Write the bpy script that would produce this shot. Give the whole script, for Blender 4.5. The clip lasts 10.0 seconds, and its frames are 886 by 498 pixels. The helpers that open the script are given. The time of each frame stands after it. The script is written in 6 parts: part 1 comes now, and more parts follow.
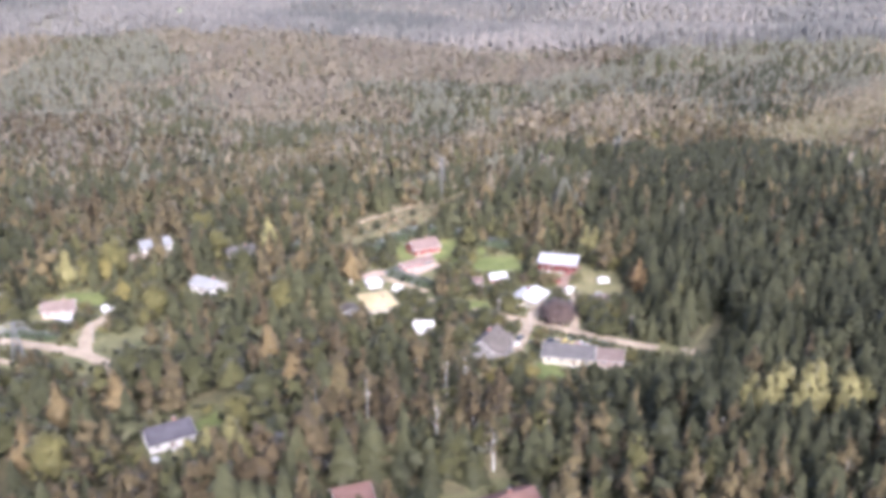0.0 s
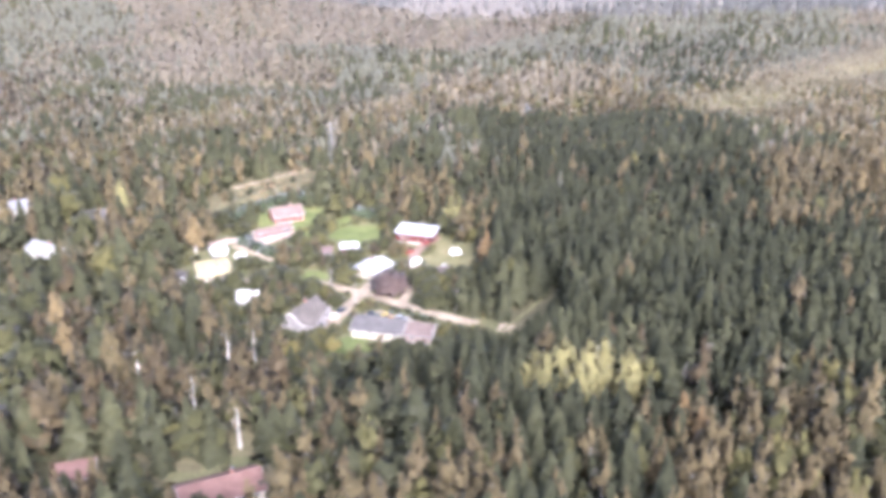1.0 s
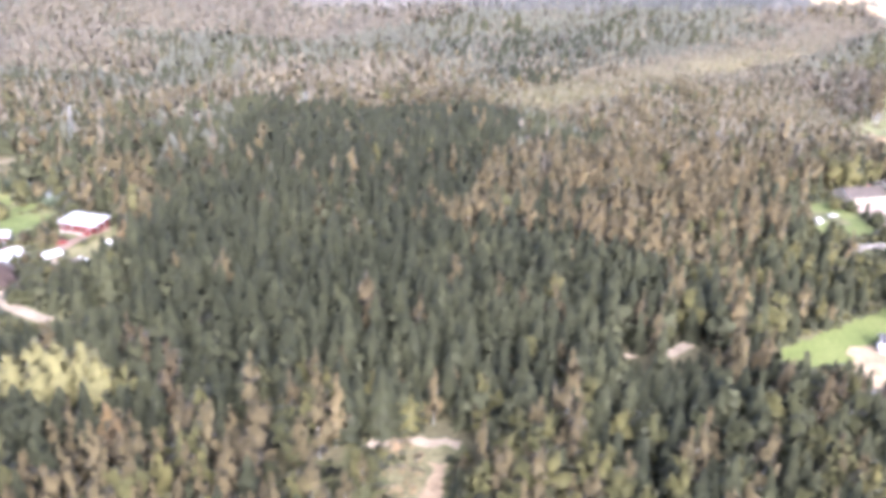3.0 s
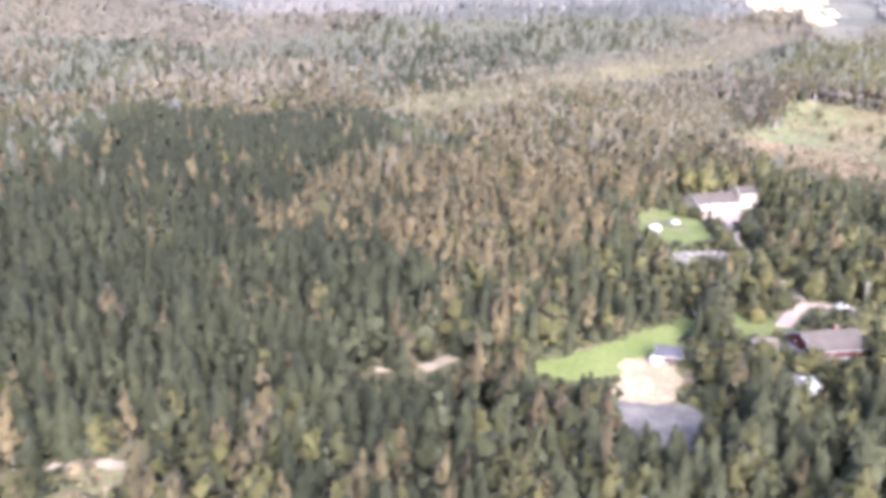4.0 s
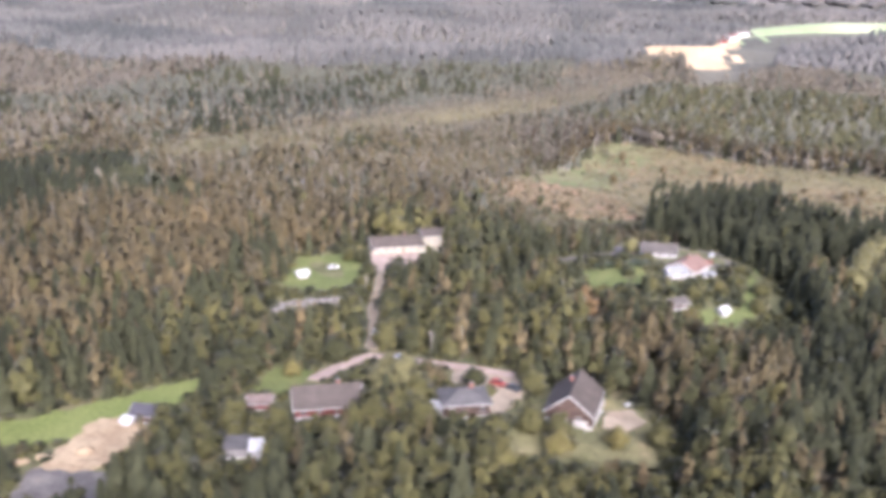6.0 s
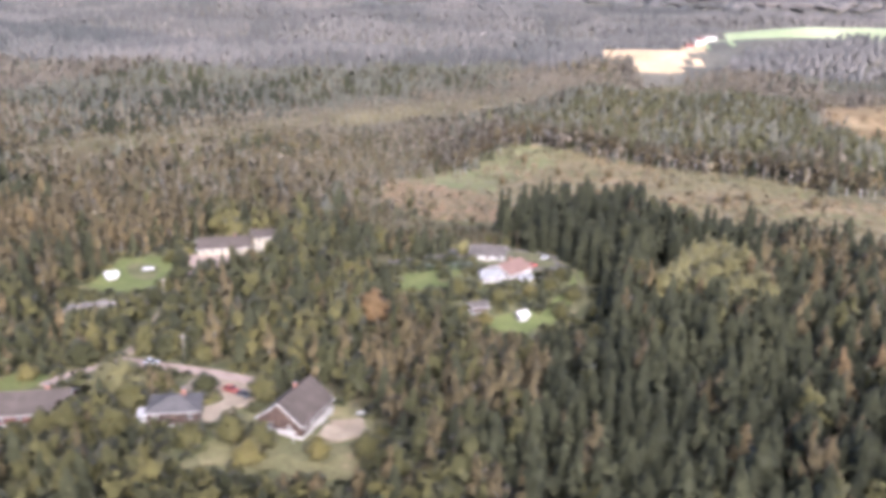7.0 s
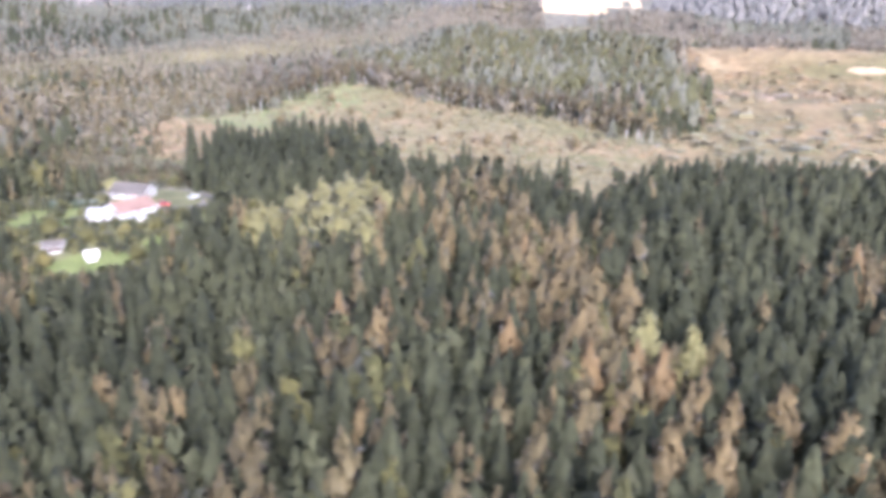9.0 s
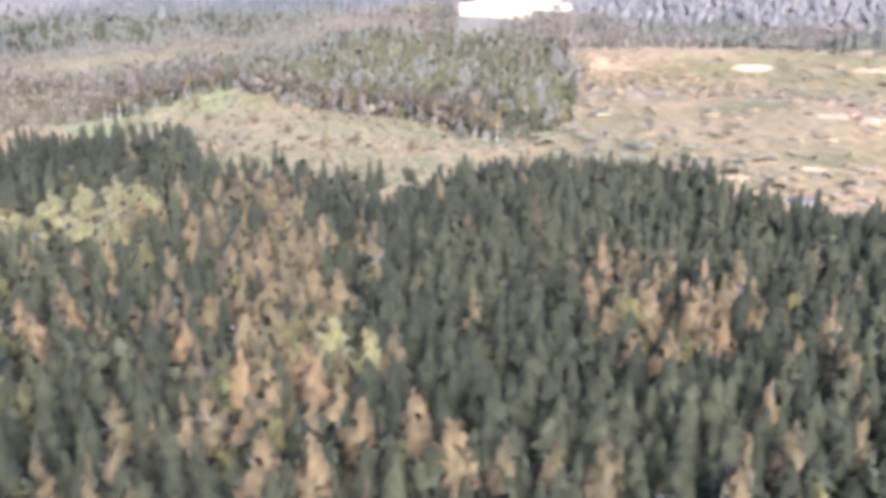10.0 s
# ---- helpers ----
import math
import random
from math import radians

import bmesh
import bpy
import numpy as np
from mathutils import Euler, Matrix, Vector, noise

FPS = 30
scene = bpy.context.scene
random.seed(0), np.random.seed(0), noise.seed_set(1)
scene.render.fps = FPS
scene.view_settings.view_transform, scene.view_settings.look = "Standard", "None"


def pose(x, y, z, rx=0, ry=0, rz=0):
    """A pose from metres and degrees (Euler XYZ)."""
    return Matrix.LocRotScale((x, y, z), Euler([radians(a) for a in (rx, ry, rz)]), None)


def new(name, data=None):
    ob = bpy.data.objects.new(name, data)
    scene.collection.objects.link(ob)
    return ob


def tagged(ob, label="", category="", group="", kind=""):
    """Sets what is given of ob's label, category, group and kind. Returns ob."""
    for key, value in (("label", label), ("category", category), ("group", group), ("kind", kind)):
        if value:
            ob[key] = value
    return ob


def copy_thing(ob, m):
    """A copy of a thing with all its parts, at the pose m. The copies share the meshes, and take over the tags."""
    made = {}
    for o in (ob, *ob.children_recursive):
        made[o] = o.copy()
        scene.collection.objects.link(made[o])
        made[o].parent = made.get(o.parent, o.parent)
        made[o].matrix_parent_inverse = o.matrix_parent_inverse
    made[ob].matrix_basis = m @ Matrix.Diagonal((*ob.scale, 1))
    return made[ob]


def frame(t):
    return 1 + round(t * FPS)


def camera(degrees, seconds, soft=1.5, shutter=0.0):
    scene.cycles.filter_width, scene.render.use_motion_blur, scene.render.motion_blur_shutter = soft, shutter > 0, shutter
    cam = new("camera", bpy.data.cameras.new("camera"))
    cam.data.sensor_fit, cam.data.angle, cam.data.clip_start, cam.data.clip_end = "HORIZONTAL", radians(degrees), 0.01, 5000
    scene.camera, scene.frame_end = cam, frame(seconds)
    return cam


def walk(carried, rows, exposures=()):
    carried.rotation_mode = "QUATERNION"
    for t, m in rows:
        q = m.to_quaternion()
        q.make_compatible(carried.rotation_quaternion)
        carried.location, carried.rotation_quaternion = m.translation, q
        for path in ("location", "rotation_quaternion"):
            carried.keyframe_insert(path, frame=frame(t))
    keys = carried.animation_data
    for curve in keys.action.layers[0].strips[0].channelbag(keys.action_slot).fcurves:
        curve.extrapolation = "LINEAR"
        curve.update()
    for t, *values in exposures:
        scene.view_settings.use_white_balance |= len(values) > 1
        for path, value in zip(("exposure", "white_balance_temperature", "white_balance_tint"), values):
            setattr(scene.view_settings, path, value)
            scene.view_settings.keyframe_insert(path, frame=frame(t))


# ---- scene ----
cam = camera(53.55, 10.0, soft=4.9, shutter=0.3)
# seconds, eye in metres, turn in degrees
PATH = [
    (0.0, -0.000, 0.002, 74.000, 71.349, 0.663, 0.196),
    (0.5, 18.732, 3.382, 72.803, 70.633, 0.351, 0.619),
    (1.0, 37.435, 6.823, 71.623, 69.351, -0.085, 1.146),
    (1.5, 56.111, 10.369, 70.472, 69.514, -0.252, 3.866),
    (2.0, 74.792, 14.024, 69.351, 68.844, -1.062, 2.211),
    (2.5, 93.502, 17.717, 68.220, 68.877, -1.294, 1.894),
    (4.0, 149.666, 28.772, 64.930, 69.967, -1.182, 1.109),
    (4.5, 168.445, 32.362, 63.974, 69.745, -1.338, 1.626),
    (5.0, 187.279, 35.907, 63.040, 70.700, -1.358, 0.502),
    (5.5, 206.228, 39.374, 62.084, 72.408, -1.063, 0.537),
    (7.0, 263.926, 48.698, 59.438, 73.520, -1.082, 0.893),
    (7.5, 283.031, 51.591, 58.636, 72.019, -1.398, 1.325),
    (8.0, 302.140, 54.461, 57.811, 70.859, -1.700, 1.850),
    (8.5, 321.222, 57.365, 56.902, 70.030, -1.508, 1.918),
    (9.0, 340.294, 60.326, 55.903, 70.194, -1.115, 2.276),
    (9.5, 359.389, 63.392, 54.847, 69.735, -0.857, 1.750),
    (10.0, 378.467, 66.499, 53.774, 70.710, -0.409, 0.770),
]
EXPOSURES = [(t, 2.08 + e, k - 50, 20) for t, e, k in ((0.0, 0.06, 5540), (0.5, 0.2, 5500), (1.0, 0.47, 5440), (2.0, 0.56, 5390), (4.0, 0.54, 5400), (4.5, 0.56, 5420), (5.5, -0.06, 5560), (7.0, -0.28, 5600), (7.5, -0.33, 5600), (8.0, -0.1, 5480), (9.0, 0.26, 5270), (10.0, 0.32, 5270))]
walk(cam, [(t, pose(x, y, z, rx, ry, rz)) for t, x, y, z, rx, ry, rz in PATH], EXPOSURES)

# ---------------------------------------------------------------- light
world = bpy.data.worlds.new("sky")
scene.world = world
world.use_nodes = True
SUN_UP, SUN_TURN = 30.0, 164.0   # degrees above the horizon; compass turn, clockwise from +y
wn = world.node_tree.nodes
sky = wn.new("ShaderNodeTexSky")
sky.sky_type = "NISHITA"
sky.sun_disc = False
sky.sun_elevation, sky.sun_rotation = radians(SUN_UP), radians(SUN_TURN)
sky.air_density, sky.dust_density, sky.ozone_density = 0.6, 6.0, 0.5
wn["Background"].inputs["Strength"].default_value = 0.125
world.node_tree.links.new(sky.outputs[0], wn["Background"].inputs["Color"])
sun_data = bpy.data.lights.new("sun", "SUN")
sun_data.energy, sun_data.angle, sun_data.color = 1.25, radians(35), (1.0, 0.95, 0.89)
sun = new("sun", sun_data)
d = Vector((math.sin(radians(SUN_TURN)) * math.cos(radians(SUN_UP)), math.cos(radians(SUN_TURN)) * math.cos(radians(SUN_UP)), math.sin(radians(SUN_UP))))
sun.matrix_world = Matrix.Translation((200, 100, 400)) @ d.to_track_quat("Z", "Y").to_matrix().to_4x4()

# ---------------------------------------------------------------- materials
def nodes_of(name):
    m = bpy.data.materials.new(name)
    m.use_nodes = True
    t = m.node_tree
    return m, t, t.nodes["Principled BSDF"]


def surface(name, c1, c2, scale=1.0, rough=0.8, c3=None, fine=8.0, bump=0.3, metal=0.0, vary=0.0):
    """Two scales of noise between colours, with relief; vary: brightness spread from object to object."""
    m, t, b = nodes_of(name)
    n, l = t.nodes, t.links
    geo = n.new("ShaderNodeNewGeometry")
    big, small = n.new("ShaderNodeTexNoise"), n.new("ShaderNodeTexNoise")
    big.inputs["Scale"].default_value, small.inputs["Scale"].default_value = scale, scale * fine
    big.inputs["Detail"].default_value = small.inputs["Detail"].default_value = 5
    l.new(geo.outputs["Position"], big.inputs["Vector"])
    l.new(geo.outputs["Position"], small.inputs["Vector"])
    ramp = n.new("ShaderNodeValToRGB")
    e = ramp.color_ramp.elements
    e[0].position, e[1].position = 0.36, 0.64
    e[0].color, e[1].color = (*c1, 1), (*c2, 1)
    if c3:
        x = e.new(0.74)
        x.color = (*c3, 1)
    l.new(big.outputs["Fac"], ramp.inputs["Fac"])
    hsv = n.new("ShaderNodeHueSaturation")
    rng = n.new("ShaderNodeMapRange")
    rng.inputs["From Min"].default_value, rng.inputs["From Max"].default_value = 0.3, 0.7
    rng.inputs["To Min"].default_value, rng.inputs["To Max"].default_value = 0.75, 1.25
    l.new(small.outputs["Fac"], rng.inputs["Value"])
    last = rng.outputs["Result"]
    if vary:
        info, mul, sc = n.new("ShaderNodeObjectInfo"), n.new("ShaderNodeMath"), n.new("ShaderNodeMapRange")
        sc.inputs["To Min"].default_value, sc.inputs["To Max"].default_value = 1 - vary, 1 + vary
        mul.operation = "MULTIPLY"
        l.new(info.outputs["Random"], sc.inputs["Value"])
        l.new(sc.outputs["Result"], mul.inputs[0])
        l.new(last, mul.inputs[1])
        last = mul.outputs[0]
    l.new(last, hsv.inputs["Value"])
    l.new(ramp.outputs["Color"], hsv.inputs["Color"])
    l.new(hsv.outputs["Color"], b.inputs["Base Color"])
    b.inputs["Roughness"].default_value, b.inputs["Metallic"].default_value = rough, metal
    b.inputs["Specular IOR Level"].default_value = 0.25 if rough > 0.35 else 0.5
    if bump:
        bp = n.new("ShaderNodeBump")
        bp.inputs["Strength"].default_value, bp.inputs["Distance"].default_value = bump, 0.1
        l.new(small.outputs["Fac"], bp.inputs["Height"])
        l.new(bp.outputs["Normal"], b.inputs["Normal"])
    return m


def foliage(name, stops, rough=0.6, thin=0.2, haze_sheen=0.25):
    """Leaf colours along a ramp by each tree's own tint, broken up by noise and from clump to clump."""
    m, t, b = nodes_of(name)
    n, l = t.nodes, t.links
    att, geo, big = n.new("ShaderNodeAttribute"), n.new("ShaderNodeNewGeometry"), n.new("ShaderNodeTexNoise")
    att.attribute_name = "tint"
    big.inputs["Scale"].default_value, big.inputs["Detail"].default_value = 0.9, 4
    l.new(geo.outputs["Position"], big.inputs["Vector"])
    ramp = n.new("ShaderNodeValToRGB")
    e = ramp.color_ramp.elements
    for i, (p, c) in enumerate(stops):
        x = e[i] if i < 2 else e.new(p)
        x.position, x.color = p, (*c, 1)
    l.new(att.outputs["Fac"], ramp.inputs["Fac"])
    rng, isl, mul, hsv = n.new("ShaderNodeMapRange"), n.new("ShaderNodeMapRange"), n.new("ShaderNodeMath"), n.new("ShaderNodeHueSaturation")
    rng.inputs["From Min"].default_value, rng.inputs["From Max"].default_value = 0.3, 0.7
    rng.inputs["To Min"].default_value, rng.inputs["To Max"].default_value = 0.84, 1.16
    isl.inputs["To Min"].default_value, isl.inputs["To Max"].default_value = 0.90, 1.10
    l.new(big.outputs["Fac"], rng.inputs["Value"])
    l.new(geo.outputs["Random Per Island"], isl.inputs["Value"])
    mul.operation = "MULTIPLY"
    l.new(rng.outputs["Result"], mul.inputs[0])
    l.new(isl.outputs["Result"], mul.inputs[1])
    l.new(mul.outputs[0], hsv.inputs["Value"])
    l.new(ramp.outputs["Color"], hsv.inputs["Color"])
    l.new(hsv.outputs["Color"], b.inputs["Base Color"])
    b.inputs["Roughness"].default_value = rough
    b.inputs["Specular IOR Level"].default_value = 0.2
    # bluish-white sheen lays a haze-like veil over the leaves
    b.inputs["Sheen Weight"].default_value, b.inputs["Sheen Roughness"].default_value = haze_sheen, 0.5
    b.inputs["Sheen Tint"].default_value = (0.92, 0.95, 1.0, 1)
    if thin:
        tr, mix = n.new("ShaderNodeBsdfTranslucent"), n.new("ShaderNodeMixShader")
        l.new(hsv.outputs["Color"], tr.inputs["Color"])
        mix.inputs[0].default_value = thin
        l.new(b.outputs[0], mix.inputs[1])
        l.new(tr.outputs[0], mix.inputs[2])
        l.new(mix.outputs[0], n["Material Output"].inputs["Surface"])
    return m


M_FLOOR = surface("forest_floor", (0.088, 0.083, 0.046), (0.140, 0.122, 0.068), 0.12, 0.95, (0.175, 0.155, 0.083), 10)
# far copy of forest_floor, greyed like the hazed crowns so gaps look less dark
M_FARFLOOR = surface("greyed_far_floor", (0.085, 0.085, 0.07), (0.125, 0.115, 0.09), 0.02, 0.95, None, 10)
M_CUT = surface("clear_cut_grass", (0.128, 0.122, 0.055), (0.211, 0.164, 0.092), 0.05, 0.95, (0.263, 0.185, 0.117), 8)
M_MOOR = surface("heath_ground", (0.108, 0.096, 0.044), (0.197, 0.143, 0.077), 0.035, 0.95, (0.249, 0.191, 0.111), 8)
M_GARDEN = surface("garden_weeds", (0.085, 0.09, 0.042), (0.15, 0.14, 0.07), 0.2, 0.95, (0.20, 0.17, 0.085), 9)
M_REGROWTH = surface("green_regrowth", (0.137, 0.153, 0.064), (0.196, 0.191, 0.092), 0.06, 0.95, (0.258, 0.226, 0.132), 12)
M_BRASH = surface("brown_brash", (0.236, 0.178, 0.107), (0.353, 0.233, 0.160), 0.15, 0.95, (0.412, 0.271, 0.195), 9)
M_STUBBLE = surface("cereal_stubble", (0.43, 0.32, 0.19), (0.53, 0.405, 0.25), 0.02, 0.9, None, 20)
M_MEADOW = surface("far_meadow", (0.24, 0.29, 0.155), (0.33, 0.36, 0.22), 0.02, 0.9, None, 20)
M_LAWN = surface("lawn", (0.095, 0.117, 0.037), (0.140, 0.153, 0.054), 0.22, 0.9, (0.181, 0.169, 0.067), 9)
M_HAY = surface("hay_field_grass", (0.131, 0.155, 0.045), (0.167, 0.187, 0.059), 0.15, 0.9, (0.184, 0.184, 0.068), 10)
M_ROUGH = surface("rough_grass", (0.125, 0.121, 0.055), (0.195, 0.172, 0.086), 0.2, 0.95, (0.242, 0.195, 0.109), 9)
M_GRAVEL = surface("pale_gravel", (0.244, 0.197, 0.143), (0.328, 0.269, 0.197), 0.45, 0.95, (0.378, 0.319, 0.240), 7)
M_STRIP = surface("strip_grass", (0.105, 0.105, 0.05), (0.19, 0.165, 0.09), 0.16, 0.95, (0.25, 0.20, 0.12), 8)
M_SAND = surface("bare_sand", (0.271, 0.199, 0.125), (0.361, 0.280, 0.180), 0.22, 0.95, (0.247, 0.180, 0.117), 6)
M_PAVE = surface("pink_paving", (0.302, 0.231, 0.191), (0.386, 0.302, 0.253), 0.5, 0.9, None, 12)
M_ASPHALT = surface("worn_asphalt", (0.11, 0.10, 0.092), (0.17, 0.152, 0.138), 0.3, 0.9, (0.22, 0.19, 0.16), 7)
M_SOIL = surface("red_soil", (0.184, 0.128, 0.098), (0.252, 0.178, 0.140), 0.5, 0.95, None, 10)

SPRUCE = foliage("spruce_needles", [(0.0, (0.035, 0.038, 0.021)), (1.0, (0.118, 0.113, 0.056)), (0.5, (0.068, 0.070, 0.036))], 0.6, 0.27, 0.02)
BIRCH = foliage("birch_leaves", [(0.0, (0.078, 0.059, 0.031)), (1.0, (0.208, 0.137, 0.065)), (0.35, (0.119, 0.097, 0.049)), (0.65, (0.174, 0.132, 0.065))], 0.6, 0.34, 0.1)
BROAD = foliage("broad_leaves", [(0.0, (0.040, 0.044, 0.020)), (1.0, (0.187, 0.158, 0.054)), (0.5, (0.108, 0.100, 0.037))], 0.6, 0.32, 0.1)
ASPEN = foliage("aspen_leaves", [(0.0, (0.120, 0.111, 0.055)), (1.0, (0.207, 0.190, 0.081))], 0.6, 0.3, 0.1)
# distance haze is put into these two paler colours; copse conifers share the first
PALE_HAZED_CONIFER = foliage("pale_hazed_needles", [(0.0, (0.086, 0.088, 0.064)), (1.0, (0.153, 0.145, 0.101))], 0.6, 0.25, 0.08)
HAZED_LEAVES = foliage("thinning_grey_brown_leaves", [(0.0, (0.147, 0.125, 0.094)), (1.0, (0.255, 0.208, 0.124)), (0.5, (0.194, 0.165, 0.111))], 0.7, 0.3, 0.12)
# aerial haze is mixed into these paler, bluer leaf colours
HAZED_WOOD = foliage("haze_tinted_far_leaves", [(0.0, (0.076, 0.080, 0.075)), (1.0, (0.216, 0.188, 0.160)), (0.5, (0.143, 0.134, 0.122))], 0.7, 0.2, 0.05)
HEATH = foliage("heath_shrubs", [(0.0, (0.141, 0.131, 0.070)), (1.0, (0.255, 0.174, 0.100)), (0.5, (0.170, 0.136, 0.072))], 0.8, 0.1, 0.1)
BARK = surface("grey_bark", (0.09, 0.07, 0.055), (0.15, 0.12, 0.10), 3, 0.9)
BIRCHBARK = surface("birch_bark", (0.45, 0.43, 0.40), (0.62, 0.60, 0.57), 3, 0.8, None, 6)
PURPLE = foliage("copper_leaves", [(0.0, (0.060, 0.044, 0.040)), (1.0, (0.085, 0.058, 0.050))], 0.6, 0.1, 0.1)
HEDGE = foliage("hedge_leaves", [(0.0, (0.03, 0.042, 0.02)), (1.0, (0.055, 0.07, 0.03))], 0.6, 0.1)

WALLS = {
    "red": surface("red_painted_boards", (0.162, 0.040, 0.031), (0.209, 0.054, 0.043), 1.2, 0.75, None, 8),
    "darkred": surface("dark_red_boards", (0.081, 0.019, 0.017), (0.118, 0.028, 0.025), 1.2, 0.75),
    "cream": surface("cream_render", (0.318, 0.285, 0.221), (0.385, 0.344, 0.274), 0.8, 0.8),
    "white": surface("white_boards", (0.340, 0.332, 0.319), (0.425, 0.416, 0.399), 0.8, 0.7),
    "grey": surface("grey_boards", (0.164, 0.154, 0.149), (0.223, 0.208, 0.203), 0.8, 0.8),
    "brown": surface("brown_timber", (0.05, 0.034, 0.027), (0.09, 0.06, 0.047), 1.5, 0.8),
    "pink": surface("pale_pink_render", (0.272, 0.211, 0.187), (0.326, 0.258, 0.228), 0.8, 0.8),
}
ROOFS = {
    "pink": surface("weathered_pink_roof", (0.127, 0.089, 0.079), (0.168, 0.124, 0.111), 0.7, 0.6),
    "white": surface("white_metal_roof", (0.396, 0.387, 0.378), (0.477, 0.468, 0.459), 0.4, 0.45),
    "bluewhite": surface("pale_metal_roof", (0.30, 0.30, 0.31), (0.37, 0.37, 0.385), 0.4, 0.6),
    "cream": surface("cream_felt_roof", (0.335, 0.279, 0.153), (0.399, 0.335, 0.193), 0.5, 0.7),
    "grey": surface("grey_felt_roof", (0.075, 0.066, 0.058), (0.106, 0.093, 0.084), 0.6, 0.7),
    "dark": surface("dark_slate_roof", (0.071, 0.067, 0.065), (0.102, 0.095, 0.092), 0.6, 0.65),
    "brown": surface("brown_felt_roof", (0.112, 0.084, 0.073), (0.151, 0.118, 0.104), 0.6, 0.75),
    "mauve": surface("faded_brown_roof", (0.066, 0.054, 0.045), (0.094, 0.077, 0.066), 0.6, 0.7),
    "red": surface("red_tile_roof", (0.120, 0.068, 0.056), (0.168, 0.100, 0.084), 0.7, 0.7),
    "salmon": surface("salmon_tile_roof", (0.160, 0.102, 0.082), (0.201, 0.133, 0.109), 0.7, 0.7),
    "bluegrey": surface("grey_metal_roof", (0.165, 0.168, 0.172), (0.22, 0.222, 0.226), 0.5, 0.65),
    "navy": surface("purple_black_roof", (0.045, 0.042, 0.050), (0.07, 0.066, 0.076), 0.6, 0.7),
}
M_TRIM = surface("white_trim", (0.407, 0.400, 0.385), (0.474, 0.466, 0.451), 1, 0.5)
M_DARKDOOR = surface("dark_door", (0.07, 0.05, 0.04), (0.12, 0.08, 0.06), 2, 0.5)
M_STONE = surface("concrete", (0.36, 0.35, 0.33), (0.46, 0.45, 0.43), 1.0, 0.9)
M_ROCK = surface("weathered_bedrock", (0.136, 0.123, 0.111), (0.230, 0.208, 0.187), 0.8, 0.9, (0.281, 0.255, 0.230), 6, 0.6)
M_BRICK = surface("chimney_brick", (0.25, 0.12, 0.09), (0.34, 0.17, 0.13), 3.0, 0.85)
M_STEEL = surface("galvanised_steel", (0.20, 0.205, 0.21), (0.27, 0.275, 0.28), 2.0, 0.55, None, 8, 0.1, 0.7)
M_TIMBER = surface("grey_timber", (0.30, 0.27, 0.24), (0.42, 0.38, 0.34), 2.0, 0.85)
M_GLASS, _t, _b = nodes_of("window_glass")
_b.inputs["Base Color"].default_value = (0.03, 0.035, 0.04, 1)
_b.inputs["Roughness"].default_value, _b.inputs["Specular IOR Level"].default_value = 0.06, 0.8
M_TYRE = surface("tyre_rubber", (0.02, 0.02, 0.02), (0.035, 0.035, 0.035), 4, 0.8)
PAINT = {k: surface(k + "_car_paint", c, tuple(min(1, v * 1.1) for v in c), 1.0, 0.3, None, 8, 0.0) for k, c in
         (("white", (0.52, 0.52, 0.51)), ("red", (0.26, 0.045, 0.035)), ("dark", (0.05, 0.055, 0.065)), ("silver", (0.42, 0.43, 0.45)), ("yellow", (0.62, 0.47, 0.12)))}

# ---------------------------------------------------------------- ground
HILLS = ((10, 185, 55, -2.6), (120, 148, 45, 2.2), (225, 150, 35, 3.9), (274, 220, 28, 4.3), (210, 232, 25, 1.5), (250, 355, 70, -3.3), (500, 340, 75, 7.0))


def waves(x, y):
    """Smooth rolling of unit height, from a few crossed sines."""
    return 0.40 * np.sin(x / 71 + 0.6 * np.sin(y / 113)) * np.cos(y / 83 + 1.1) + 0.35 * np.sin(x / 173 - y / 211 + 0.8) + 0.25 * np.sin(y / 59 + x / 307)


RIDGE = ((128, 345), (148, 361), (171, 388), (200, 424), (230, 456), (263, 483), (300, 523), (330, 570))   # crest of the long open ridge


def off_ridge(x, y, dx=0.0, dy=0.0):
    """Metres from the ridge's crest line, shifted by dx, dy."""
    best = np.full(np.broadcast(x, y).shape, 1e9)
    for (x1, y1), (x2, y2) in zip(RIDGE, RIDGE[1:]):
        px, py, ux, uy = x - x1 - dx, y - y1 - dy, x2 - x1, y2 - y1
        k = np.clip((px * ux + py * uy) / (ux * ux + uy * uy), 0, 1)
        best = np.minimum(best, np.hypot(px - k * ux, py - k * uy))
    return best


